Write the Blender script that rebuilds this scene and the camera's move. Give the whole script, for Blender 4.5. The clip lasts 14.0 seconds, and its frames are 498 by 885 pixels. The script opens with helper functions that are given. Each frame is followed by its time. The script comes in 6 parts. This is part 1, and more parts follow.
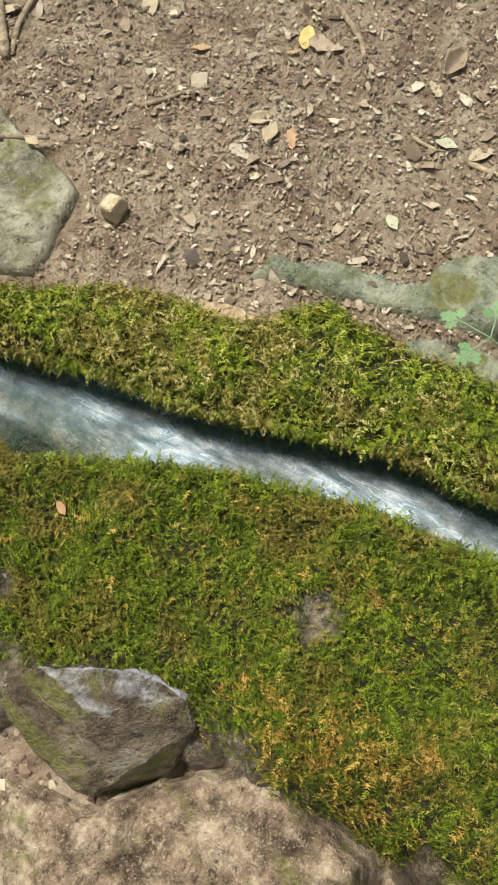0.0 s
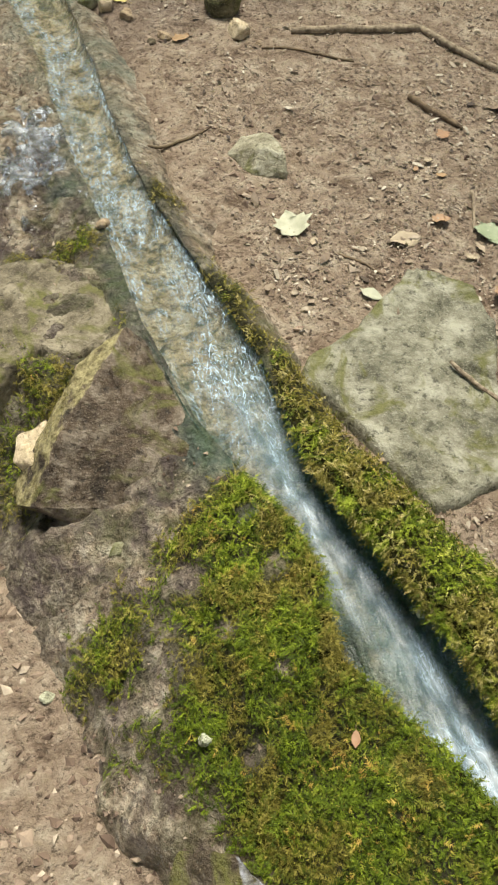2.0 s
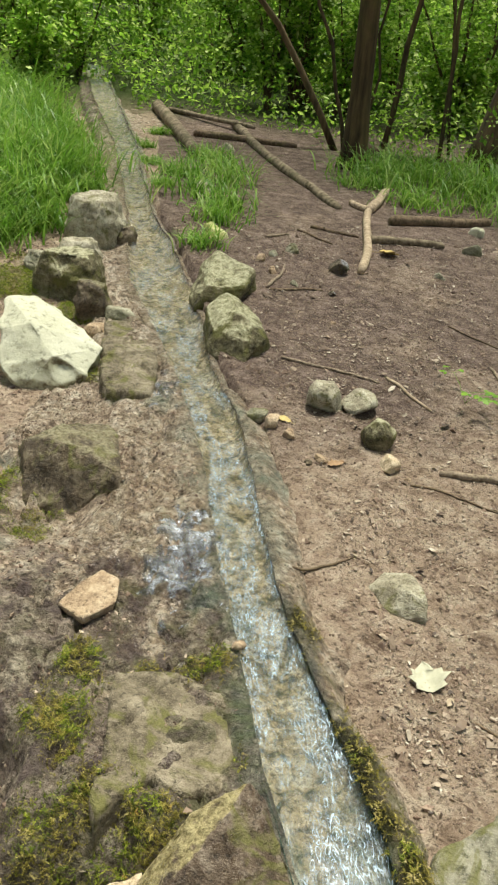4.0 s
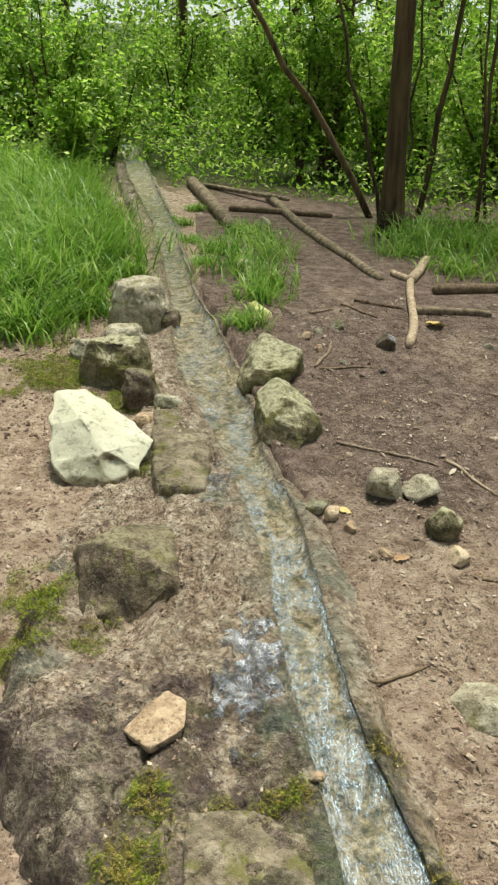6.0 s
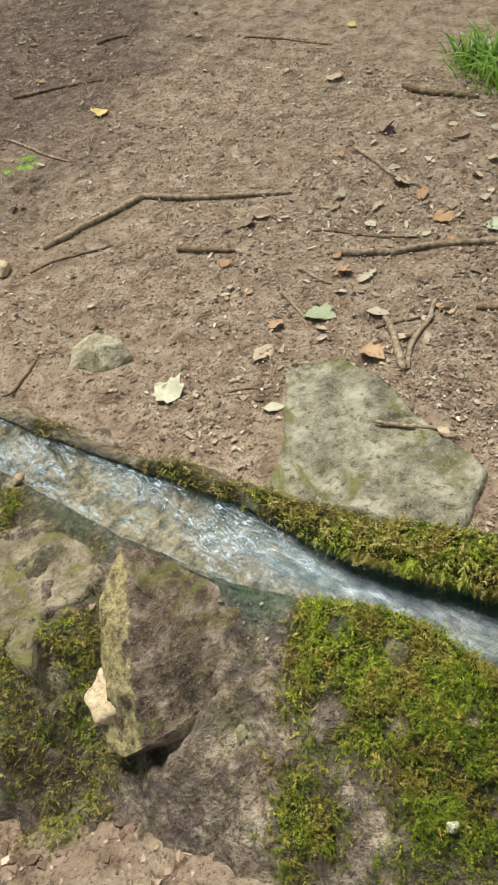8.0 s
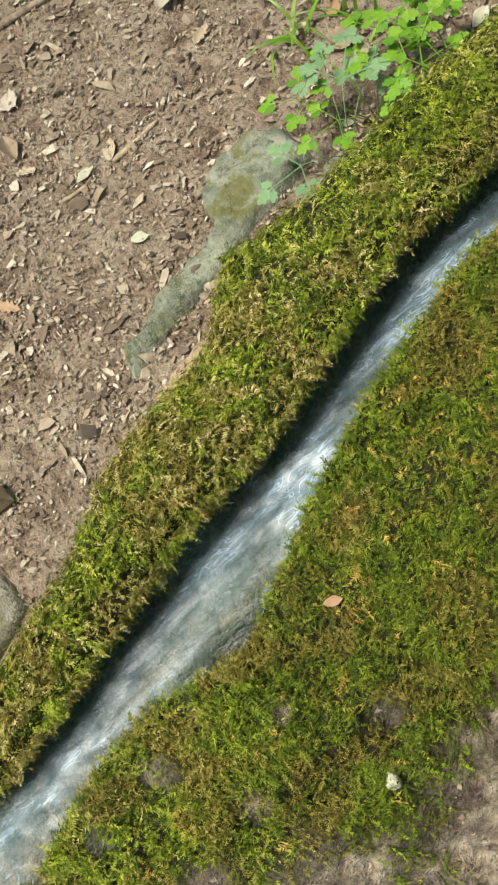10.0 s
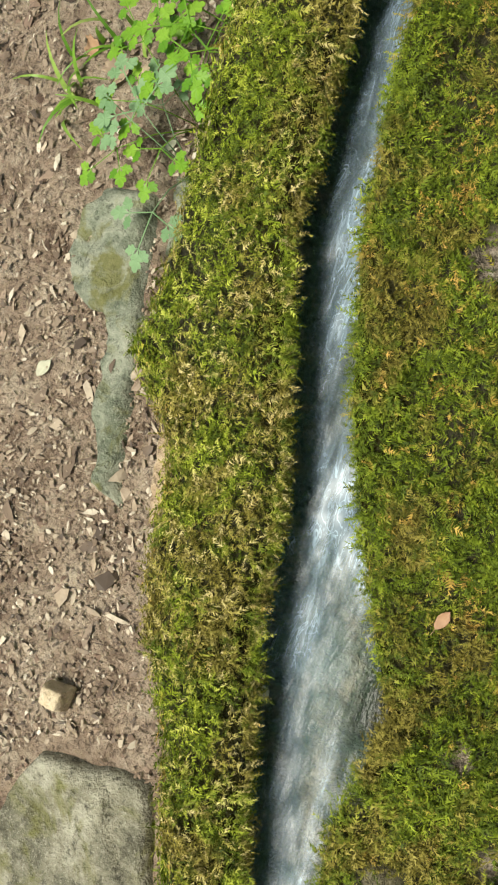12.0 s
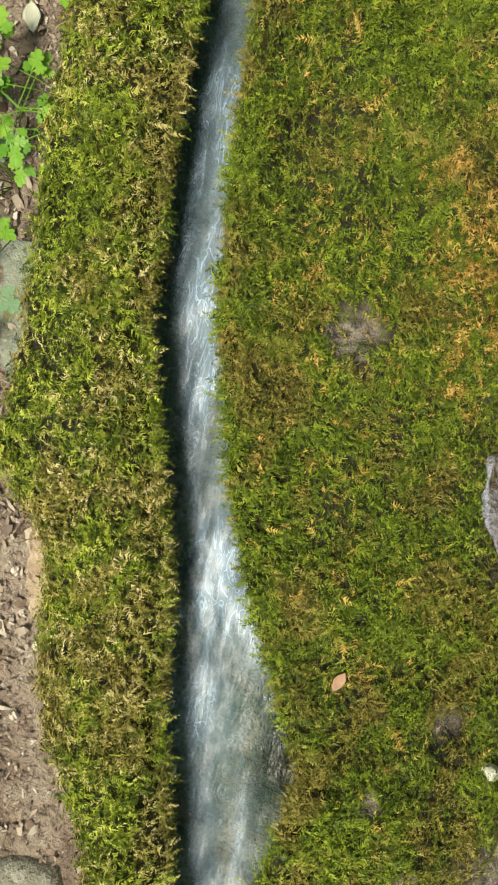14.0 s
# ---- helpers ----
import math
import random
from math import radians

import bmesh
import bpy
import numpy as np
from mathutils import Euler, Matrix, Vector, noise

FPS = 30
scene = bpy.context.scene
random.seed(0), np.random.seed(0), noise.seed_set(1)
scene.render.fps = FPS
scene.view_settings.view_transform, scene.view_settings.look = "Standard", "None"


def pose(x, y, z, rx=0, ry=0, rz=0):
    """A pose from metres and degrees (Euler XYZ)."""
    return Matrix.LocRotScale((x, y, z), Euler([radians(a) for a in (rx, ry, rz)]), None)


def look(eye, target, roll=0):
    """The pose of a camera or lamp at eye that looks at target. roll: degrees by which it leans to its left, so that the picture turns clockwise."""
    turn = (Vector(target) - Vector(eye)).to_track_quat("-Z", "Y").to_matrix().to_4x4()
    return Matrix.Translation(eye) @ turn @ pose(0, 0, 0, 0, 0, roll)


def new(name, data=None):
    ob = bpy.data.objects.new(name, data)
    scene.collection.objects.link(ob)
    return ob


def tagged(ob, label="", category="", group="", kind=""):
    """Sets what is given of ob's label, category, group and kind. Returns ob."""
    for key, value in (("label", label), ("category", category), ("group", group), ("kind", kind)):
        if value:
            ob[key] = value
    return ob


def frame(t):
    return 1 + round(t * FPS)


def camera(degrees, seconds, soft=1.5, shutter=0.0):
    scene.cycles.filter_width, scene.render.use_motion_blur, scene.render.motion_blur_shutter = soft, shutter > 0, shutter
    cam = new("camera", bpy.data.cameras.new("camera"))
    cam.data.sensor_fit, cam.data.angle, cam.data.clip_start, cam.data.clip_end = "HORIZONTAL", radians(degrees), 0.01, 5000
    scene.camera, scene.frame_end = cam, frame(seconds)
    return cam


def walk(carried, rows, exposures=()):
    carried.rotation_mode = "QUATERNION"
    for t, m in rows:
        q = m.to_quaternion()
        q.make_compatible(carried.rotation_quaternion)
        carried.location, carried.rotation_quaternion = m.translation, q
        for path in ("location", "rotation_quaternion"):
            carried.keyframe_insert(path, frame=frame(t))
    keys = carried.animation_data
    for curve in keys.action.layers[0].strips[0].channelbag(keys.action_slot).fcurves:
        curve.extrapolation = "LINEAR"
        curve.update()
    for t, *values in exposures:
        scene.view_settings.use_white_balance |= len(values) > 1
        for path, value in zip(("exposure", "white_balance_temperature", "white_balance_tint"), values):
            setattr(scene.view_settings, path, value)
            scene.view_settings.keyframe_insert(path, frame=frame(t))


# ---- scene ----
cam = camera(32.8, 14.0, 2.2)

PATH = [
    (0, (-0.064, -0.007, 1.156), (0.401, 0.709, -0.652), -26.0),
    (0.5, (-0.093, -0.02, 1.17), (0.399, 0.832, -0.572), -12.5),
    (1, (-0.16, 0.041, 1.208), (0.304, 1.032, -0.465), -5.9),
    (1.5, (-0.234, 0.123, 1.232), (0.171, 1.264, -0.36), -2.5),
    (2, (-0.284, 0.218, 1.247), (0.077, 1.479, -0.263), -0.7),
    (2.5, (-0.285, 0.266, 1.271), (0.037, 1.661, -0.125), 2.1),
    (3, (-0.333, 0.332, 1.333), (-0.005, 1.95, 0.203), 4.7),
    (3.5, (-0.368, 0.393, 1.364), (-0.08, 2.098, 0.36), 5.2),
    (4, (-0.39, 0.433, 1.402), (-0.135, 2.2, 0.502), 5.4),
    (4.2, (-0.399, 0.442, 1.419), (-0.159, 2.224, 0.543), 5.6),
    (6.3, (-0.483, 0.593, 1.482), (-0.358, 2.428, 0.695), 0.2),
    (6.5, (-0.507, 0.587, 1.453), (-0.336, 2.39, 0.605), -3.8),
    (7, (-0.586, 0.503, 1.419), (-0.102, 2.114, 0.336), -11.5),
    (7.5, (-0.663, 0.443, 1.395), (0.057, 1.847, 0.165), -15.6),
    (8, (-0.667, 0.369, 1.38), (0.229, 1.562, 0.048), -17.5),
    (8.5, (-0.56, 0.42, 1.325), (0.511, 1.241, -0.151), -22.7),
    (9, (-0.402, 0.457, 1.215), (0.562, 0.952, -0.466), -30.7),
    (9.2, (-0.342, 0.481, 1.177), (0.576, 0.878, -0.555), -34.7),
    (11.3, (-0.181, 0.472, 1.047), (0.568, 0.652, -0.798), -82.0),
    (11.5, (-0.166, 0.457, 1.035), (0.626, 0.652, -0.791), -82.9),
    (12, (-0.143, 0.428, 0.981), (0.672, 0.612, -0.836), -85.3),
    (12.5, (-0.106, 0.422, 0.972), (0.621, 0.58, -0.884), -87.6),
    (13, (-0.062, 0.373, 0.99), (0.415, 0.512, -0.947), -94.4),
    (13.5, (-0.024, 0.341, 0.992), (0.373, 0.51, -0.96), -102.0),
    (14, (-0.022, 0.291, 1.012), (0.34, 0.474, -0.947), -105.8),
]
walk(cam, [(t, look(eye, target, roll)) for t, eye, target, roll in PATH], [(0, 0.54, 6650, 4), (2, 0.54, 6650, 4), (4, 0.6, 6650, 4), (6.5, 0.62, 6650, 4), (8.3, 0.5, 6600, 7), (9.2, 0.52, 6600, 6), (12, 0.53, 6650, 4), (14, 0.55, 6650, 4)])

# ---- light ----
world = bpy.data.worlds.new("woodland_sky")
scene.world = world
world.use_nodes = True
wn = world.node_tree
sky = wn.nodes.new("ShaderNodeTexSky")
sky.sky_type = "NISHITA"
sky.sun_disc = False
sky.sun_elevation, sky.sun_rotation = radians(74), radians(26)
wn.nodes["Background"].inputs["Strength"].default_value = 0.095
haze = wn.nodes.new("ShaderNodeHueSaturation")
haze.inputs["Saturation"].default_value = 0.5
wn.links.new(sky.outputs[0], haze.inputs["Color"])
wn.links.new(haze.outputs[0], wn.nodes["Background"].inputs["Color"])
sun = new("sun", bpy.data.lights.new("sun", "SUN"))
sun.data.energy, sun.data.angle, sun.data.color = 5.0, radians(20), (1.0, 0.95, 0.87)
sun.matrix_world = look((1.0, 2.0, 8), (0, 0, 0))


# ---- node helpers ----
def material(name, rough=0.8, spec=0.3):
    m = bpy.data.materials.new(name)
    m.use_nodes = True
    b = m.node_tree.nodes["Principled BSDF"]
    b.inputs["Roughness"].default_value = rough
    b.inputs["Specular IOR Level"].default_value = spec
    return m, m.node_tree, b


def put(nt, sock, value):
    if isinstance(value, bpy.types.NodeSocket):
        nt.links.new(value, sock)
    elif isinstance(value, (tuple, list)) and len(value) == 3 and sock.type == "RGBA":
        sock.default_value = (*value, 1)
    else:
        sock.default_value = value


def place_of(nt, stretch=None, kind="Object"):
    if kind == "Position":
        s = nt.nodes.new("ShaderNodeNewGeometry").outputs["Position"]
    else:
        s = nt.nodes.new("ShaderNodeTexCoord").outputs[kind]
    if stretch:
        n = nt.nodes.new("ShaderNodeMapping")
        n.inputs["Scale"].default_value = stretch
        nt.links.new(s, n.inputs[0])
        s = n.outputs[0]
    return s


def grain(nt, scale, detail=4, rough=0.6, at=None, warp=0.0):
    n = nt.nodes.new("ShaderNodeTexNoise")
    n.inputs["Scale"].default_value, n.inputs["Detail"].default_value = scale, detail
    n.inputs["Roughness"].default_value, n.inputs["Distortion"].default_value = rough, warp
    nt.links.new(at or place_of(nt), n.inputs["Vector"])
    return n.outputs["Fac"]


def cells(nt, scale, feature="F1", at=None):
    n = nt.nodes.new("ShaderNodeTexVoronoi")
    n.feature = feature
    n.inputs["Scale"].default_value = scale
    nt.links.new(at or place_of(nt), n.inputs["Vector"])
    return n.outputs["Distance"]


def ramp(nt, fac, *stops):
    n = nt.nodes.new("ShaderNodeValToRGB")
    el = n.color_ramp.elements
    while len(el) < len(stops):
        el.new(0.5)
    for e, (p, c) in zip(el, stops):
        e.position = p
        e.color = (c, c, c, 1) if isinstance(c, (int, float)) else (*c, 1)
    put(nt, n.inputs[0], fac)
    return n.outputs[0]


def blend(nt, fac, a, b, way="MIX"):
    n = nt.nodes.new("ShaderNodeMix")
    n.data_type, n.blend_type = "RGBA", way
    put(nt, n.inputs[0], fac)
    put(nt, n.inputs[6], a)
    put(nt, n.inputs[7], b)
    return n.outputs[2]


def calc(nt, op, a, b=0.5):
    n = nt.nodes.new("ShaderNodeMath")
    n.operation, n.use_clamp = op, False
    put(nt, n.inputs[0], a)
    put(nt, n.inputs[1], b)
    return n.outputs[0]


def relief(nt, bsdf, height, strength=0.5, depth=0.01):
    n = nt.nodes.new("ShaderNodeBump")
    n.inputs["Strength"].default_value, n.inputs["Distance"].default_value = strength, depth
    nt.links.new(height, n.inputs["Height"])
    nt.links.new(n.outputs[0], bsdf.inputs["Normal"])


def island(nt):
    return nt.nodes.new("ShaderNodeNewGeometry").outputs["Random Per Island"]


def per_object(nt):
    return nt.nodes.new("ShaderNodeObjectInfo").outputs["Random"]


def stored(nt, name):
    n = nt.nodes.new("ShaderNodeAttribute")
    n.attribute_name = name
    return n.outputs["Fac"]


# ---- materials ----
def soil_material():
    m, nt, b = material("trodden_soil", 0.9, 0.2)
    at = place_of(nt, kind="Position")
    big, mid, fine, tiny = grain(nt, 1.6, 5, 0.6, at), grain(nt, 13, 7, 0.68, at, 0.5), grain(nt, 60, 6, 0.75, at, 0.3), grain(nt, 210, 3, 0.7, at)
    c = ramp(nt, mid, (0.34, (0.175, 0.115, 0.08)), (0.46, (0.37, 0.268, 0.195)), (0.56, (0.48, 0.368, 0.275)), (0.68, (0.62, 0.51, 0.39)))
    wet = ramp(nt, mid, (0.34, (0.075, 0.049, 0.040)), (0.5, (0.165, 0.115, 0.096)), (0.66, (0.31, 0.232, 0.196)))
    damp = calc(nt, "ADD", stored(nt, "damp"), calc(nt, "MULTIPLY", calc(nt, "SUBTRACT", big, 0.5), 1.6))
    c = blend(nt, ramp(nt, damp, (0.3, 0.0), (0.75, 1.0)), c, wet)
    c = blend(nt, ramp(nt, fine, (0.38, 0.8), (0.47, 0.0)), c, (0.075, 0.050, 0.034))
    c = blend(nt, ramp(nt, fine, (0.54, 0.0), (0.66, 0.65)), c, (0.42, 0.32, 0.215))
    c = blend(nt, ramp(nt, tiny, (0.56, 0.0), (0.68, 0.5)), c, (0.50, 0.41, 0.30))
    c = blend(nt, stored(nt, "green"), c, blend(nt, mid, (0.020, 0.032, 0.008), (0.07, 0.10, 0.02)))
    put(nt, b.inputs["Base Color"], c)
    h = calc(nt, "ADD", mid, calc(nt, "MULTIPLY", fine, 0.7))
    h = calc(nt, "ADD", h, calc(nt, "MULTIPLY", tiny, 0.2))
    relief(nt, b, h, 1.0, 0.035)
    return m


def stone_material(name, dark, mid_c, light, scale=6.0, wet=0.0, algae=0.0, at_kind="Position", facing_tone=None, bump=1.0):
    m, nt, b = material(name, 0.85, 0.35)
    at = place_of(nt, kind=at_kind)
    n1, n2, n3 = grain(nt, scale, 6, 0.66, at, 0.15), grain(nt, scale * 5, 5, 0.72, at, 0.0), grain(nt, scale * 24, 3, 0.7, at)
    c = ramp(nt, n1, (0.36, dark), (0.5, mid_c), (0.64, light))
    c = blend(nt, ramp(nt, n2, (0.35, 0.85), (0.46, 0.0)), c, tuple(0.5 * v for v in dark))
    c = blend(nt, ramp(nt, n2, (0.54, 0.0), (0.68, 0.6)), c, light)
    c = blend(nt, ramp(nt, n3, (0.55, 0.0), (0.68, 0.5)), c, tuple(min(1.15 * v, 0.8) for v in light))
    if algae:
        k = ramp(nt, grain(nt, scale * 0.8, 5, 0.65, at, 1.0), (0.56 - 0.14 * algae, 0.0), (0.66 - 0.12 * algae, 0.85))
        c = blend(nt, k, c, blend(nt, n2, (0.05, 0.05, 0.012), (0.22, 0.21, 0.06)))
    if facing_tone:
        # second tone by facing: growth and lime, with lit and shaded faces painted in
        way, low, high = facing_tone
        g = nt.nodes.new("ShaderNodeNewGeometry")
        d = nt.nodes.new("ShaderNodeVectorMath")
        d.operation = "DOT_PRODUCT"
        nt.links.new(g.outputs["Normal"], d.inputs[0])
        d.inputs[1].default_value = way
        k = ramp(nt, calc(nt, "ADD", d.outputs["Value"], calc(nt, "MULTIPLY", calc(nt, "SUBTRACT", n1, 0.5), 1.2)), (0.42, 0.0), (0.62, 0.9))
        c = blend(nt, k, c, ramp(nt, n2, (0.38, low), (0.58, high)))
    put(nt, b.inputs["Base Color"], c)
    if wet:
        put(nt, b.inputs["Roughness"], ramp(nt, grain(nt, scale * 1.2, 4, 0.6, at), (0.42, 0.85 - 0.62 * wet), (0.58, 0.85)))
    h = calc(nt, "ADD", n1, calc(nt, "MULTIPLY", n2, 0.6))
    h = calc(nt, "ADD", h, calc(nt, "MULTIPLY", n3, 0.15))
    relief(nt, b, h, 0.9, bump * min(0.27 / scale, 0.03))
    return m


def channel_material():
    """Travertine: tan crust, grey wet rock, algae by the water, humus under the moss. Humus and algae tones also paint
    shade into the undercut hollow.
    """
    m, nt, b = material("travertine", 0.8, 0.4)
    at = place_of(nt, kind="Position")
    n0, n1, n2, n3 = grain(nt, 4.5, 6, 0.68, at, 0.4), grain(nt, 18, 6, 0.7, at, 0.15), grain(nt, 62, 5, 0.74, at, 0.0), grain(nt, 190, 3, 0.7, at)
    tint = grain(nt, 8, 4, 0.6, at, 0.5)
    knobs = cells(nt, 46, "F1", at)
    tan = ramp(nt, n1, (0.36, (0.17, 0.115, 0.078)), (0.46, (0.41, 0.305, 0.215)), (0.54, (0.58, 0.465, 0.35)), (0.64, (0.72, 0.63, 0.50)))
    grey = ramp(nt, n1, (0.36, (0.05, 0.038, 0.026)), (0.46, (0.155, 0.122, 0.083)), (0.54, (0.265, 0.222, 0.158)), (0.65, (0.45, 0.39, 0.295)))
    grey = blend(nt, ramp(nt, tint, (0.45, 0.0), (0.58, 0.75)), grey, blend(nt, n1, (0.13, 0.088, 0.07), (0.44, 0.345, 0.285)))
    c = blend(nt, ramp(nt, calc(nt, "ADD", n0, calc(nt, "MULTIPLY", stored(nt, "crust"), 0.36)), (0.54, 0.0), (0.62, 1.0)), grey, tan)
    # pits and gaps between the knobs darkened, crevice shade laid into the colour
    c = blend(nt, ramp(nt, n2, (0.38, 0.8), (0.46, 0.0)), c, (0.04, 0.028, 0.02))
    c = blend(nt, ramp(nt, knobs, (0.42, 0.0), (0.75, 0.42)), c, (0.085, 0.06, 0.043))
    c = blend(nt, ramp(nt, n2, (0.54, 0.0), (0.64, 0.6)), c, (0.46, 0.385, 0.29))
    c = blend(nt, ramp(nt, n3, (0.58, 0.0), (0.68, 0.3)), c, (0.52, 0.46, 0.35))
    stain = ramp(nt, grain(nt, 10, 6, 0.7, at, 0.4), (0.50, 0.0), (0.58, 0.8))
    stain = calc(nt, "MULTIPLY", stain, ramp(nt, stored(nt, "crust"), (0.3, 1.0), (0.9, 0.15)))
    c = blend(nt, stain, c, blend(nt, n2, (0.040, 0.026, 0.024), (0.165, 0.118, 0.108)))
    film = calc(nt, "MULTIPLY", ramp(nt, grain(nt, 7, 5, 0.65, at, 1.0), (0.5, 0.0), (0.64, 0.75)), stored(nt, "film"))
    c = blend(nt, film, c, blend(nt, n2, (0.045, 0.05, 0.014), (0.20, 0.20, 0.07)))
    bed = ramp(nt, grain(nt, 21, 4, 0.6, at, 0.8), (0.36, (0.13, 0.12, 0.07)), (0.45, (0.40, 0.32, 0.19)), (0.54, (0.68, 0.535, 0.34)), (0.66, (0.82, 0.72, 0.55)))
    bed = blend(nt, ramp(nt, n2, (0.40, 0.6), (0.5, 0.0)), bed, (0.10, 0.085, 0.055))
    bed = blend(nt, ramp(nt, grain(nt, 6, 3, 0.6, at, 0.6), (0.54, 0.0), (0.64, 0.4)), bed, (0.13, 0.17, 0.125))
    c = blend(nt, calc(nt, "MULTIPLY", stored(nt, "bed"), 0.92), c, bed)
    c = blend(nt, calc(nt, "MULTIPLY", stored(nt, "algae"), ramp(nt, n1, (0.36, 0.6), (0.52, 1.0))), c, blend(nt, n2, (0.035, 0.10, 0.08), (0.18, 0.29, 0.23)))
    # humus under the moss, near black to put shade between the shoots
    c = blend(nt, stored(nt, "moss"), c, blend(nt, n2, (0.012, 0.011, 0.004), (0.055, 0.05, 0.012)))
    put(nt, b.inputs["Base Color"], c)
    put(nt, b.inputs["Roughness"], calc(nt, "SUBTRACT", 0.88, calc(nt, "MULTIPLY", stored(nt, "wet"), calc(nt, "ADD", 0.25, calc(nt, "MULTIPLY", n1, 0.85)))))
    h = calc(nt, "ADD", n1, calc(nt, "MULTIPLY", n2, 0.6))
    h = calc(nt, "ADD", h, calc(nt, "MULTIPLY", n3, 0.2))
    h = calc(nt, "SUBTRACT", h, calc(nt, "MULTIPLY", knobs, 0.3))
    relief(nt, b, h, 1.0, 0.045)
    return m


def moss_material():
    m, nt, b = material("feather_moss", 0.7, 0.25)
    at = place_of(nt, kind="Position")
    patch, patch2 = grain(nt, 10, 5, 0.65, at, 0.5), grain(nt, 26, 3, 0.6, at)
    # shoots with this value drop to darker stops, holding shade in the colour
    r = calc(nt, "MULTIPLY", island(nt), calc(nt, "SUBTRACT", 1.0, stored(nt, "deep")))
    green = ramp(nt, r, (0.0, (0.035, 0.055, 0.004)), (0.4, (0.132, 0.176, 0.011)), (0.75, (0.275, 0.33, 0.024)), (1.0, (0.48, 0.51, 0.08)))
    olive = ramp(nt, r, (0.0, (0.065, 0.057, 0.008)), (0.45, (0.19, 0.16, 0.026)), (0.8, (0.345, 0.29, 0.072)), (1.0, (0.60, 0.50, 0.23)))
    rust = ramp(nt, island(nt), (0.0, (0.09, 0.05, 0.008)), (0.6, (0.29, 0.165, 0.027)), (1.0, (0.50, 0.32, 0.08)))
    c = blend(nt, ramp(nt, calc(nt, "ADD", calc(nt, "ADD", patch, stored(nt, "dull")), calc(nt, "MULTIPLY", calc(nt, "SUBTRACT", r, 0.5), 0.12)), (0.46, 0.0), (0.56, 1.0)), green, olive)
    k = calc(nt, "ADD", calc(nt, "MULTIPLY", stored(nt, "rust"), 0.62), calc(nt, "MULTIPLY", patch2, 0.9))
    k = calc(nt, "ADD", k, calc(nt, "MULTIPLY", island(nt), 0.30))
    c = blend(nt, ramp(nt, k, (0.83, 0.0), (0.93, 0.95)), c, rust)
    put(nt, b.inputs["Base Color"], c)
    out = nt.nodes["Material Output"]
    tr = nt.nodes.new("ShaderNodeBsdfTranslucent")
    nt.links.new(c, tr.inputs[0])
    mx = nt.nodes.new("ShaderNodeMixShader")
    mx.inputs[0].default_value = 0.16
    nt.links.new(b.outputs[0], mx.inputs[1])
    nt.links.new(tr.outputs[0], mx.inputs[2])
    nt.links.new(mx.outputs[0], out.inputs[0])
    return m


def leaf_material(name, stops, gloss=0.55, through_light=0.0):
    m, nt, b = material(name, gloss, 0.3)
    at = place_of(nt)
    c = ramp(nt, island(nt), *stops)
    c = blend(nt, ramp(nt, grain(nt, 60, 4, 0.6, at), (0.4, 0.0), (0.7, 0.35)), c, tuple(0.6 * v for v in stops[0][1]))
    put(nt, b.inputs["Base Color"], c)
    if through_light:
        out = nt.nodes["Material Output"]
        tr = nt.nodes.new("ShaderNodeBsdfTranslucent")
        nt.links.new(c, tr.inputs[0])
        mx = nt.nodes.new("ShaderNodeMixShader")
        mx.inputs[0].default_value = through_light
        nt.links.new(b.outputs[0], mx.inputs[1])
        nt.links.new(tr.outputs[0], mx.inputs[2])
        nt.links.new(mx.outputs[0], out.inputs[0])
    return m


def bark_material(name, dark, light, scale=30.0, growth=0.0, lying=True):
    m, nt, b = material(name, 0.85, 0.25)
    at = place_of(nt)
    long = place_of(nt, None if lying else (1, 1, 0.12))
    n1, n2 = grain(nt, scale, 5, 0.65, long), grain(nt, scale * 0.35, 4, 0.6, at)
    c = ramp(nt, n1, (0.36, dark), (0.62, light))
    c = blend(nt, ramp(nt, n2, (0.4, 0.0), (0.65, 0.6)), c, tuple(0.5 * (p + q) * 0.8 for p, q in zip(dark, light)))
    c = blend(nt, ramp(nt, grain(nt, scale * 0.12, 4, 0.65, at, 0.6), (0.5, 0.0), (0.66, growth)), c, (0.055, 0.06, 0.016))
    put(nt, b.inputs["Base Color"], c)
    relief(nt, b, n1, 0.9, 0.16 / scale)
    return m


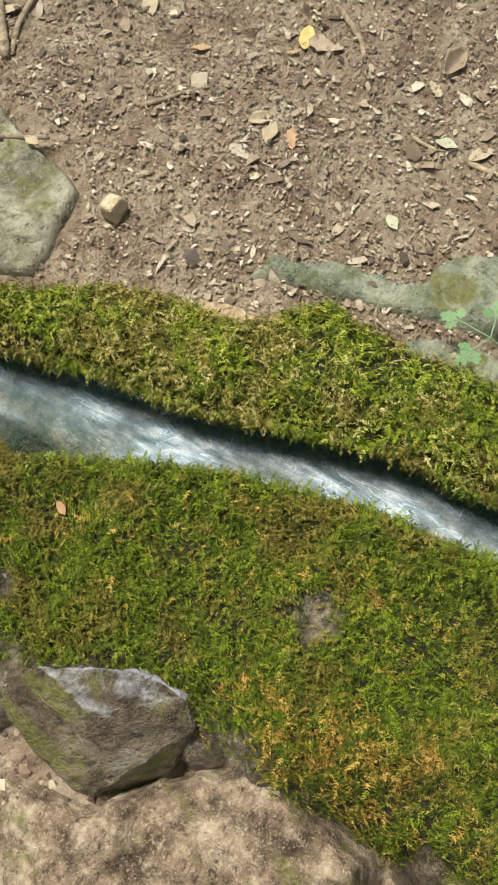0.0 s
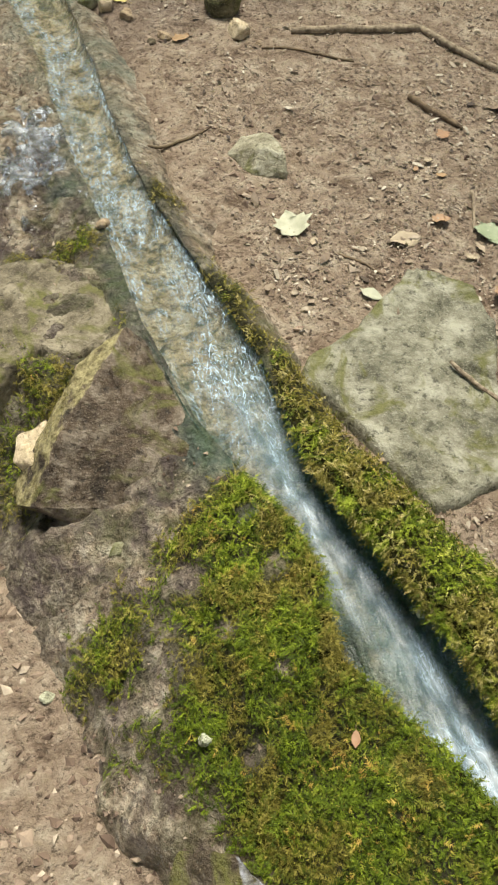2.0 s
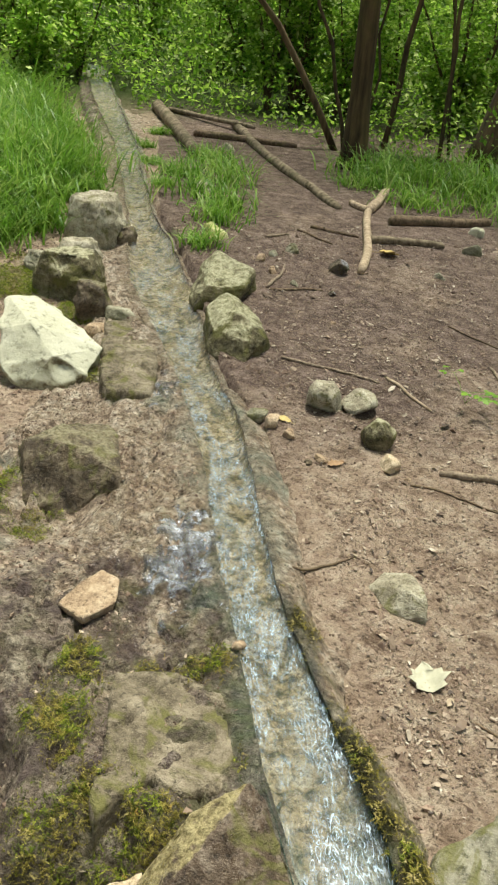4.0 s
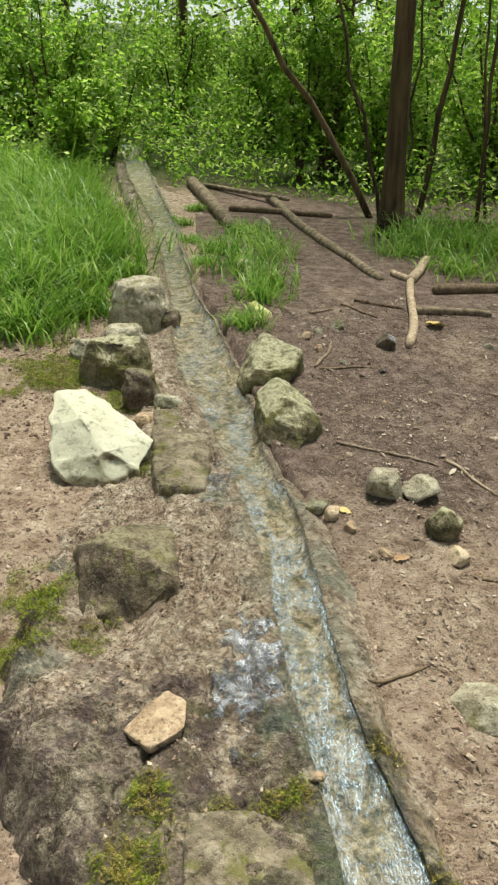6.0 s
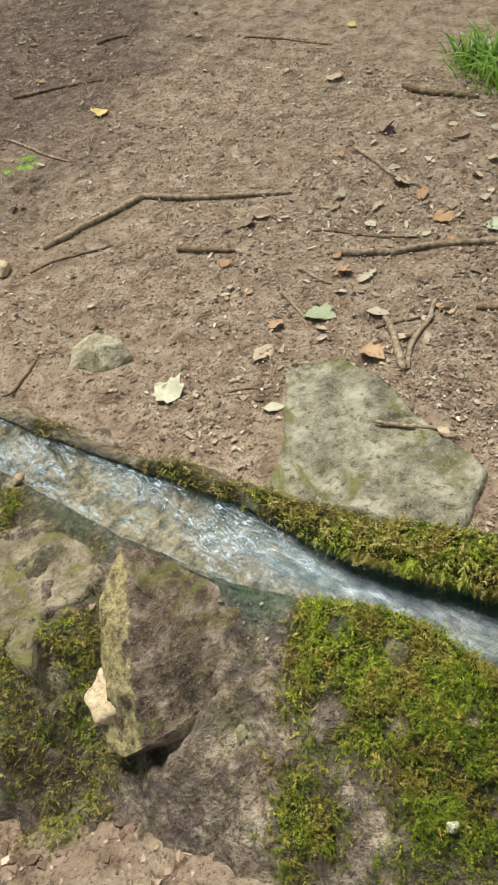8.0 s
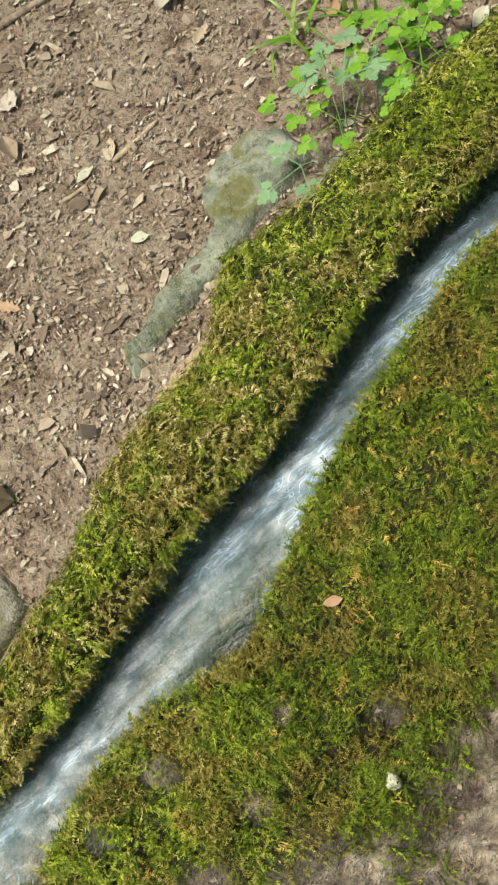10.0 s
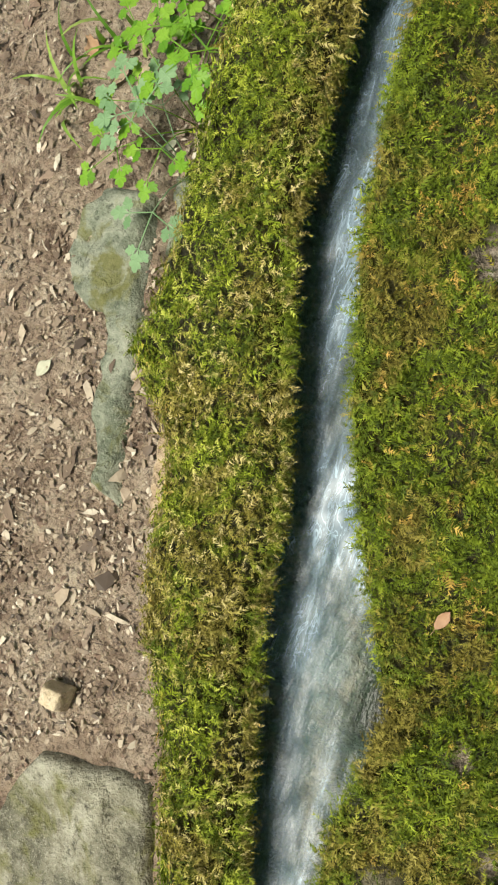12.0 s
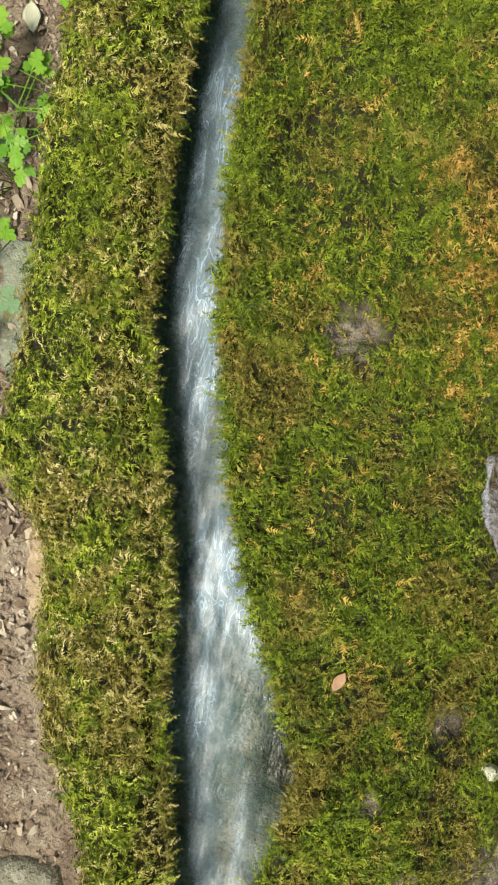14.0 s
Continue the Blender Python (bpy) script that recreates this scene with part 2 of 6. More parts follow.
def water_material(name="running_water", along=0.15, bend=1.2, swell=0.006, index=1.22, glint_gain=1.0, foam_glint_tone=(0.17, 0.225, 0.275), thick=0.030):
    m, nt, b = material(name, 0.06, 0.5)
    at = place_of(nt, (1, along, 1), "Position")
    streak, fine = grain(nt, 42, 3, 0.6, at, bend), grain(nt, 105, 3, 0.65, at, 0.9)
    veil = grain(nt, 13, 2, 0.5, place_of(nt, (1, 0.34, 1), "Position"), 0.9)
    h = calc(nt, "ADD", streak, calc(nt, "MULTIPLY", fine, 0.35))
    clear = nt.nodes.new("ShaderNodeBsdfTransparent")
    put(nt, clear.inputs[0], (0.97, 0.985, 0.975))
    shine = nt.nodes.new("ShaderNodeBsdfGlossy")
    shine.inputs["Roughness"].default_value = 0.26
    n = nt.nodes.new("ShaderNodeBump")
    n.inputs["Strength"].default_value, n.inputs["Distance"].default_value = 0.9, swell
    nt.links.new(h, n.inputs["Height"])
    nt.links.new(n.outputs[0], shine.inputs["Normal"])
    fres = nt.nodes.new("ShaderNodeFresnel")
    fres.inputs[0].default_value = index
    nt.links.new(n.outputs[0], fres.inputs["Normal"])
    surf = nt.nodes.new("ShaderNodeMixShader")
    nt.links.new(fres.outputs[0], surf.inputs[0])
    nt.links.new(clear.outputs[0], surf.inputs[1])
    nt.links.new(shine.outputs[0], surf.inputs[2])
    foam_glint = nt.nodes.new("ShaderNodeBsdfPrincipled")
    foam_glint.inputs["Roughness"].default_value = 0.4
    # plumes of bubbles where it runs fast, sky reflection mixed into their colour
    plume = calc(nt, "ADD", calc(nt, "MULTIPLY", streak, 0.45), calc(nt, "MULTIPLY", veil, 0.6))
    plume = calc(nt, "ADD", plume, calc(nt, "MULTIPLY", calc(nt, "SUBTRACT", stored(nt, "rush"), 0.6), 0.28))
    k = calc(nt, "MULTIPLY", ramp(nt, stored(nt, "rush"), (0.05, 0.0), (0.4, 1.0)), ramp(nt, plume, (0.40, 0.12), (0.55, 0.34), (0.70, 0.85)))
    # sky glints on the crests of the ripples, painted as thin bright lines
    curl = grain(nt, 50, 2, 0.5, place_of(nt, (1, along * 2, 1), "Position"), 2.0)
    glint = ramp(nt, calc(nt, "ABSOLUTE", calc(nt, "SUBTRACT", curl, 0.5)), (0.0, 1.0), (thick, 0.0))
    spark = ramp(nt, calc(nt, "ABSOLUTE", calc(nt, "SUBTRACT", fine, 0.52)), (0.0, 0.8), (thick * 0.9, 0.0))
    glint = calc(nt, "MAXIMUM", glint, calc(nt, "MULTIPLY", spark, 0.7))
    glint = calc(nt, "MULTIPLY", glint, ramp(nt, veil, (0.40, 0.12), (0.56, 1.0)))
    put(nt, foam_glint.inputs["Base Color"], blend(nt, glint, foam_glint_tone, tuple(min(2.6 * v, 0.8) for v in foam_glint_tone)))
    glint = calc(nt, "ADD", calc(nt, "MULTIPLY", glint, glint_gain), ramp(nt, veil, (0.44, 0.0), (0.62, 0.10)))
    k = calc(nt, "MAXIMUM", k, calc(nt, "MULTIPLY", stored(nt, "glint_mask"), glint))
    mx = nt.nodes.new("ShaderNodeMixShader")
    nt.links.new(k, mx.inputs[0])
    nt.links.new(surf.outputs[0], mx.inputs[1])
    nt.links.new(foam_glint.outputs[0], mx.inputs[2])
    nt.links.new(mx.outputs[0], nt.nodes["Material Output"].inputs[0])
    return m


SOIL = soil_material()
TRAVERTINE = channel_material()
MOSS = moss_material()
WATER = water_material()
# the spilling sheet carries its bluish sky glints as colour
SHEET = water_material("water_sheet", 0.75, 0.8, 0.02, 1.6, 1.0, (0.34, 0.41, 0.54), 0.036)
COBBLE = stone_material("pale_cobble", (0.23, 0.20, 0.135), (0.37, 0.33, 0.235), (0.54, 0.50, 0.385), 16, 0, 0.15)
BUFF = stone_material("buff_stone", (0.42, 0.32, 0.20), (0.56, 0.44, 0.29), (0.68, 0.56, 0.40), 24)
GREY_STONE = stone_material("grey_limestone", (0.17, 0.16, 0.105), (0.31, 0.29, 0.20), (0.48, 0.45, 0.34), 9, 0, 0.3)
SLAB_STONE = stone_material("bedded_slab", (0.10, 0.093, 0.063), (0.235, 0.217, 0.157), (0.42, 0.395, 0.31), 9, 0, 0.2)
TAN_SLAB = stone_material("tan_bedded_slab", (0.085, 0.067, 0.043), (0.18, 0.147, 0.098), (0.33, 0.28, 0.20), 11, 0, 0.4)
GREEN_STONE = stone_material("green_grey_stone", (0.11, 0.125, 0.085), (0.21, 0.225, 0.165), (0.36, 0.36, 0.28), 12, 0, 0.4)
# pale olive upper side face: growth and the light on it in one tone
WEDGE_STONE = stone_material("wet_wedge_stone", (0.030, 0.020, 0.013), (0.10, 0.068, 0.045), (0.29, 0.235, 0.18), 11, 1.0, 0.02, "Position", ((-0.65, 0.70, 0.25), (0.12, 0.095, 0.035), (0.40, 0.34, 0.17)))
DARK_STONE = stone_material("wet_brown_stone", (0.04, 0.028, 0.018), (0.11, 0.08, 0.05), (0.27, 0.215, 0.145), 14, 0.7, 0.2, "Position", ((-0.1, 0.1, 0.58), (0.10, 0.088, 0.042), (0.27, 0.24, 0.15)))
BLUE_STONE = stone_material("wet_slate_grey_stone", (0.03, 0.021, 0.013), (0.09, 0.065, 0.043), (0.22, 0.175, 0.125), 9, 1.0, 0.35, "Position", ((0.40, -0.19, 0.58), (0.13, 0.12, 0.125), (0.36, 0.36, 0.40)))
TAN_STONE = stone_material("tan_limestone", (0.21, 0.14, 0.085), (0.40, 0.285, 0.18), (0.56, 0.435, 0.30), 14)
CRUST_STONE = stone_material("tan_crust", (0.055, 0.034, 0.022), (0.22, 0.152, 0.105), (0.50, 0.415, 0.31), 11, 0, 0.12)
WHITE_STONE = stone_material("pale_limestone", (0.36, 0.345, 0.235), (0.53, 0.515, 0.37), (0.63, 0.615, 0.46), 7)
# pale lichened tops, the light falling on them painted in as well
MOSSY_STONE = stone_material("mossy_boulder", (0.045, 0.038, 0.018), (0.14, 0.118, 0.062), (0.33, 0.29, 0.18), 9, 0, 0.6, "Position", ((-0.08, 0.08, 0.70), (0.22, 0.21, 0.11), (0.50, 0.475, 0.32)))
LIME_STONE = stone_material("lime_green_stone", (0.22, 0.23, 0.06), (0.40, 0.42, 0.13), (0.60, 0.60, 0.30), 10)
# front faces toned brown, painting in their shade below the bright top
FRESH_STONE = stone_material("freshly_broken_limestone", (0.42, 0.41, 0.30), (0.49, 0.48, 0.36), (0.56, 0.55, 0.43), 5, 0, 0.0, "Position", ((0.0, -0.75, -0.35), (0.13, 0.09, 0.045), (0.40, 0.375, 0.25)), 0.2)
LITTER = leaf_material("dead_leaf_bits", [(0.0, (0.05, 0.034, 0.025)), (0.3, (0.175, 0.122, 0.085)), (0.65, (0.31, 0.236, 0.168)), (0.88, (0.42, 0.345, 0.26)), (1.0, (0.58, 0.51, 0.41))], 0.6)
CRUMB = leaf_material("soil_crumbs", [(0.0, (0.09, 0.058, 0.042)), (0.4, (0.22, 0.15, 0.11)), (0.8, (0.36, 0.27, 0.20)), (1.0, (0.48, 0.39, 0.30))], 0.85)
STICK = bark_material("weathered_stick", (0.10, 0.07, 0.045), (0.38, 0.30, 0.215), 60)
LOG = bark_material("weathered_log", (0.055, 0.038, 0.022), (0.32, 0.255, 0.175), 24, 0.35)
DARK_STICK = bark_material("damp_dark_stick", (0.06, 0.04, 0.025), (0.24, 0.17, 0.11), 40, 0.4)
PALE_WOOD = bark_material("barkless_wood", (0.22, 0.16, 0.10), (0.52, 0.41, 0.29), 40)
GREEN = leaf_material("green_leaves", [(0.0, (0.065, 0.16, 0.014)), (0.5, (0.25, 0.45, 0.045)), (0.85, (0.46, 0.63, 0.11)), (1.0, (0.66, 0.75, 0.33))], 0.4, 0.7)
HERB = leaf_material("herb_leaves", [(0.0, (0.10, 0.24, 0.015)), (0.5, (0.18, 0.35, 0.025)), (1.0, (0.29, 0.46, 0.06))], 0.45, 0.3)
PALE_HERB = leaf_material("turned_herb_leaves", [(0.0, (0.14, 0.25, 0.11)), (1.0, (0.24, 0.36, 0.19))], 0.5, 0.2)
GRASS = leaf_material("grass_blades", [(0.0, (0.07, 0.17, 0.016)), (0.4, (0.16, 0.33, 0.03)), (0.8, (0.27, 0.43, 0.07)), (1.0, (0.42, 0.52, 0.15))], 0.4, 0.4)
TRUNK = bark_material("tree_bark", (0.018, 0.013, 0.007), (0.125, 0.085, 0.04), 14, 0.6, False)
PALE_LEAF = leaf_material("pale_dead_leaf", [(0.0, (0.38, 0.37, 0.27)), (1.0, (0.48, 0.46, 0.34))], 0.6)
YELLOW_LEAF = leaf_material("yellow_leaf", [(0.0, (0.52, 0.39, 0.13)), (1.0, (0.58, 0.45, 0.18))], 0.55)
ORANGE_LEAF = leaf_material("orange_brown_leaf", [(0.0, (0.30, 0.18, 0.09)), (1.0, (0.40, 0.27, 0.15))], 0.6)
BROWN_LEAF = leaf_material("brown_leaf", [(0.0, (0.30, 0.17, 0.095)), (1.0, (0.42, 0.28, 0.17))], 0.6)
TAN_LEAF = leaf_material("tan_leaf", [(0.0, (0.36, 0.28, 0.19)), (1.0, (0.47, 0.38, 0.27))], 0.6)
DULL_LEAF = leaf_material("dull_brown_leaf", [(0.0, (0.22, 0.155, 0.105)), (1.0, (0.38, 0.295, 0.215))], 0.65)
ASH_LEAF = leaf_material("ash_brown_leaf", [(0.0, (0.33, 0.275, 0.215)), (1.0, (0.46, 0.40, 0.325))], 0.65)
GREY_LEAF = leaf_material("grey_green_leaf", [(0.0, (0.27, 0.30, 0.19)), (1.0, (0.36, 0.39, 0.27))], 0.5)


# ---- shape helpers ----
TABLES = {}


def lattice(x, y, seed):
    """Smooth value noise, 0 to 1, on arrays."""
    if seed not in TABLES:
        TABLES[seed] = np.random.default_rng(seed).random((64, 64))
    table = TABLES[seed]
    xi, yi = np.floor(x).astype(int), np.floor(y).astype(int)
    u, v = x - xi, y - yi
    u, v = u * u * (3 - 2 * u), v * v * (3 - 2 * v)
    a, b = table[xi % 64, yi % 64], table[(xi + 1) % 64, yi % 64]
    c, d = table[xi % 64, (yi + 1) % 64], table[(xi + 1) % 64, (yi + 1) % 64]
    return (a * (1 - u) + b * u) * (1 - v) + (c * (1 - u) + d * u) * v


def rough(x, y, size, seed, octaves=4):
    """Fractal noise about zero, -1 to 1; size in metres."""
    out, amp, total = 0.0, 1.0, 0.0
    for i in range(octaves):
        out = out + amp * (2 * lattice(x / size * 2 ** i + 17.3 * i, y / size * 2 ** i - 9.1 * i, seed + i) - 1)
        total += amp
        amp *= 0.55
    return out / total


def ease(a, b, v):
    t = np.clip((v - a) / (np.asarray(b) - a), 0, 1)
    return t * t * (3 - 2 * t)


def mesh_object(name, verts, faces, mat, smooth=True, parent=None):
    me = bpy.data.meshes.new(name)
    me.from_pydata(verts if isinstance(verts, list) else verts.tolist(), [], faces if isinstance(faces, list) else faces.tolist())
    me.materials.append(mat)
    if smooth:
        me.polygons.foreach_set("use_smooth", [True] * len(me.polygons))
    ob = new(name, me)
    if parent:
        ob.parent = parent
    return ob


def store(ob, name, values):
    a = ob.data.attributes.new(name, "FLOAT", "POINT")
    a.data.foreach_set("value", np.asarray(values, dtype=np.float32).ravel())


def grid_faces(rows, cols):
    i = np.arange(rows * cols).reshape(rows, cols)
    return np.stack([i[:-1, :-1], i[:-1, 1:], i[1:, 1:], i[1:, :-1]], -1).reshape(-1, 4)


def part(name, bm, mat, parent=None, label=""):
    me = bpy.data.meshes.new(name)
    bm.to_mesh(me)
    me.validate()
    bm.free()
    me.materials.append(mat)
    ob = new(name, me)
    if parent:
        ob.parent = parent
    return tagged(ob, label) if label else ob


# ---- the lie of the land ----
EDGE_Y = (-1.2, -0.14, 0.04, 0.25, 0.35, 0.45, 0.55, 0.62, 0.70, 0.78, 0.86, 0.94, 1.06, 1.20, 1.40, 1.55, 1.70, 1.90, 2.20, 2.60, 3.0, 3.4, 3.8, 4.3, 4.7, 5.1, 5.8, 6.6, 7.8, 9.9, 14)
EDGE_L = (0.24, 0.252, 0.250, 0.228, 0.200, 0.173, 0.137, 0.103, 0.066, 0.024, 0.034, 0.05, 0.035, -0.005, -0.06, -0.08, -0.105, -0.12, -0.145, -0.16, -0.18, -0.22, -0.27, -0.37, -0.46, -0.48, -0.50, -0.55, -0.66, -0.96, -1.4)
EDGE_R = (0.35, 0.338, 0.338, 0.328, 0.303, 0.272, 0.243, 0.231, 0.223, 0.21, 0.192, 0.174, 0.142, 0.112, 0.112, 0.115, 0.09, 0.052, 0.006, -0.01, -0.015, -0.04, -0.105, -0.13, -0.16, -0.21, -0.34, -0.42, -0.50, -0.74, -1.2)


def chan_l(y):
    return np.interp(y, EDGE_Y, EDGE_L) + np.interp(y, (1.2, 1.8, 3), (0.003, 0.010, 0.016)) * rough(np.asarray(y, float) * 0 + 3.3, y, 0.15, 911, 3)


def chan_r(y):
    return np.interp(y, EDGE_Y, EDGE_R) + np.interp(y, (1.2, 1.8, 3), (0.003, 0.010, 0.018)) * rough(np.asarray(y, float) * 0 + 6.1, y, 0.17, 917, 3)


def water_z(y):
    return np.interp(y, (-1.2, 0.5, 1, 1.5, 2, 2.5, 3, 4, 5, 6, 8, 14), (-0.13, -0.085, -0.075, -0.055, -0.03, 0, 0.02, 0.07, 0.14, 0.24, 0.38, 0.75))


def right_ground(x, y):
    xc, yc = np.clip(x, -1, 4), np.clip(y, -1.5, 7)
    z = -0.1845 - 0.0686 * xc + 0.0246 * yc + 0.0087 * xc * yc + 0.0194 * yc ** 2 - 0.0018 * yc ** 3
    return z + 0.055 * (np.maximum(y, 7) - 7)


def left_ground(x, y):
    return np.interp(y, (-1.5, 0.5, 1.2, 2.0, 2.7, 3.2, 4.3, 5, 6, 8, 14), (-0.36, -0.30, -0.30, -0.28, -0.22, -0.08, 0.03, 0.12, 0.22, 0.38, 0.75)) + 0.055 * (np.maximum(y, 14) - 14)


def bank_width(y):
    return np.interp(y, (-1.2, 0, 0.2, 0.3, 0.4, 0.45, 0.5, 0.54, 0.58, 0.66, 0.75, 0.85, 0.9, 0.97, 1.03, 1.15, 1.25, 1.45, 2, 2.6, 3.2, 3.6, 5, 9), (0.2, 0.18, 0.18, 0.195, 0.23, 0.258, 0.236, 0.196, 0.176, 0.19, 0.185, 0.145, 0.128, 0.118, 0.122, 0.128, 0.112, 0.088, 0.11, 0.15, 0.14, 0.06, 0.05, 0.05))


def mass_width(y):
    return np.interp(y, (-1.2, 0, 0.5, 1, 1.5, 1.9, 2.05, 2.2, 2.4, 2.65, 2.85, 3.1, 3.5, 4.2, 5, 9), (0.40, 0.40, 0.44, 0.5, 0.60, 0.58, 0.61, 0.68, 0.77, 0.82, 0.82, 0.72, 0.6, 0.3, 0.2, 0.12))


def left_top(y):
    return water_z(y) + np.interp(y, (-1.2, 0.3, 1.05, 1.25, 1.45, 1.8, 2.2, 3, 4, 5, 9), (0.085, 0.09, 0.065, 0.016, 0.006, 0.014, 0.012, 0.012, 0.018, 0.004, -0.004))


def right_top(y):
    return water_z(y) + np.interp(y, (-1.2, 0.3, 0.9, 1.15, 1.4, 2, 2.5, 3, 4.5, 5.5, 9), (0.075, 0.085, 0.08, 0.06, 0.032, 0.02, 0.012, 0.010, 0.010, 0.0, -0.006))


def ground_z(x, y):
    x, y = np.asarray(x, float), np.asarray(y, float)
    l, r = chan_l(y), chan_r(y)
    w = ease(l - 0.35, r + 0.1, x)
    z = left_ground(x, y) * (1 - w) + right_ground(x, y) * w
    under = ease(l - mass_width(y) * 0.9, l - mass_width(y) * 0.55, x) * (1 - ease(r + 0.25 * bank_width(y), r + 0.8 * bank_width(y), x))
    near = 1 - ease(4, 9, np.hypot(x, y - 2))
    z = z + near * (0.014 * rough(x, y, 0.45, 11) + 0.006 * rough(x, y, 0.07, 21, 3)) + (1 - near) * 0.25 * rough(x, y, 7.0, 31)
    return z - 0.16 * under * ease(-5.2, -4.8, y)


def flank_l(d, y):
    """Height of the rock mass beside the water, d metres from its edge on the lower side."""
    D = mass_width(y)
    t = d / D
    drop = np.interp(y, (-1, 0, 0.5, 0.75, 1.0, 1.25, 1.46, 1.6, 1.72, 2.3, 3), (0.10, 0.10, 0.08, 0.165, 0.14, 0.12, 0.14, 0.05, 0.02, 0.03, 0.05))
    z = left_top(y) - drop * np.minimum(d / 0.3, 1.6) ** 1.25
    fall = ease(0.86, 1.16, t * (1 + 0.16 * rough(chan_l(y) - d, y, 0.3, 47) + 0.06 * rough(chan_l(y) - d, y, 0.07, 48)))
    z = z * (1 - fall) + (left_ground(0, y) - 0.10) * fall
    x = chan_l(y) - d
    # hollows under the wedge, the buff slab and the jutting block
    for cx, cy, sx, sy, deep in ((-0.29, 1.42, 0.19, 0.14, 0.022), (-0.31, 1.27, 0.14, 0.05, -0.02), (-0.42, 1.29, 0.06, 0.05, -0.04), (-0.42, 1.56, 0.14, 0.09, 0.05), (-0.66, 2.80, 0.17, 0.15, 0.10), (-0.17, 0.30, 0.07, 0.12, 0.05)):
        z = z - deep * np.exp(-((x - cx) / sx) ** 2 - ((y - cy) / sy) ** 2) * ease(0.02, 0.12, d)
    amp = ease(0.0, 0.06, d)
    n2 = rough(x, y, 0.055, 51, 4)
    crag = np.abs(rough(x, y, 0.11, 55, 3))
    return z + amp * (0.026 * rough(x, y, 0.19, 41) + 0.021 * n2 - 0.030 * ease(0.16, 0.0, crag) * ease(0.9, 1.3, y + 1.2 * (d > 0.36)))


def flank_r(d, y):
    W = bank_width(y)
    t = d / W * (1 + 0.45 * ease(0.9, 1.6, y) * rough(chan_r(y) + d, y, 0.16, 67))
    dome = np.interp(y, (0.9, 1.4), (0.03, 0.0))
    z = right_top(y) + dome * np.sin(np.pi * np.clip(t, 0, 1))
    x = chan_r(y) + d
    fall = ease(np.interp(y, (1.2, 1.9), (0.74, 0.1)), np.interp(y, (1.2, 1.9), (1.22, 1.6)), t)
    z = z * (1 - fall) + (right_ground(x, y) - 0.07) * fall
    amp = ease(0.0, 0.05, d)
    return z + amp * (0.014 * rough(x, y, 0.13, 61) + 0.006 * rough(x, y, 0.04, 71, 3))


def rock_z(x, y):
    x, y = np.asarray(x, float), np.asarray(y, float)
    l, r = chan_l(y), chan_r(y)
    z = np.where(x < l, flank_l(np.maximum(l - x, 0), y), np.where(x > r, flank_r(np.maximum(x - r, 0), y), water_z(y) - 0.03))
    return z


def top_z(x, y):
    return np.maximum(rock_z(x, y), ground_z(x, y))


def moss_mask(x, y):
    """1 where moss covers the rock."""
    l, r = chan_l(y), chan_r(y)
    n = rough(x, y, 0.16, 81)
    dl, dr = l - x, x - r
    reach = np.interp(y, (-1.2, 0.0, 0.1, 0.25, 0.45, 0.6, 0.8, 1.0, 1.15, 1.26), (0.5, 0.46, 0.42, 0.36, 0.32, 0.33, 0.30, 0.26, 0.2, 0.0))
    left = (dl > -0.01) * (1 - ease(reach - 0.06, reach + 0.05, dl + 0.07 * n)) * (1 - ease(1.18, 1.26, y + 0.05 * n))
    wide = bank_width(y) * np.interp(y, (0.9, 1.3, 1.7, 2.4), (1.03, 0.9, 0.6, 0.3))
    right = (dr > -0.01) * (1 - ease(wide - 0.02, wide + 0.03, dr + 0.03 * n)) * (1 - ease(1.7, 2.5, y + 0.5 * n))
    right = right * (1 - ease(1.3, 1.6, y) * (1 - ease(-0.05, 0.3, n + 0.7 * rough(x, y, 0.08, 85))))
    # thin patches among the stones of the lower side
    spots = 0.0
    for cx, cy, s in ((-0.55, 1.60, 0.16), (-0.36, 1.60, 0.08), (-0.56, 1.88, 0.12), (-0.50, 2.05, 0.07), (-0.36, 2.03, 0.06), (-0.20, 2.03, 0.05), (-0.92, 2.92, 0.2), (-1.06, 4.75, 0.26), (-0.90, 4.40, 0.12), (-0.30, 1.0, 0.09), (-0.27, 0.8, 0.08), (-0.85, 2.86, 0.1), (-0.25, 2.02, 0.05), (0.05, 2.15, 0.05), (-0.16, 1.72, 0.04), (-0.62, 3.72, 0.09), (-0.78, 4.35, 0.14), (-0.42, 3.75, 0.05)):
        spots = np.maximum(spots, (1 - ease(0.25, 1.2, np.hypot(x - cx, y - cy) / (1.15 * s) + 0.7 * n + 0.9 * rough(x, y, 0.09, 83))) * 0.95)
    cover = np.maximum(np.maximum(left, right), spots)
    for cx, cy, s in ((0.064, 0.24, 0.045), (-0.127, 0.92, 0.03), (-0.02, 0.99, 0.03), (-0.06, 0.80, 0.025), (-0.03, 1.12, 0.025), (-0.14, 0.70, 0.03), (0.03, 0.90, 0.02), (-0.17, 1.05, 0.05)):
        cover = cover * (0.15 + 0.85 * ease(0.5, 1.1, np.hypot(x - cx, y - cy) / s + 0.4 * n))
    return cover


def moss_swell(x, y):
    return 0.014 * (0.5 + 0.5 * rough(x, y, 0.026, 305, 2)) + 0.018 * (0.5 + 0.5 * rough(x, y, 0.08, 307, 2))


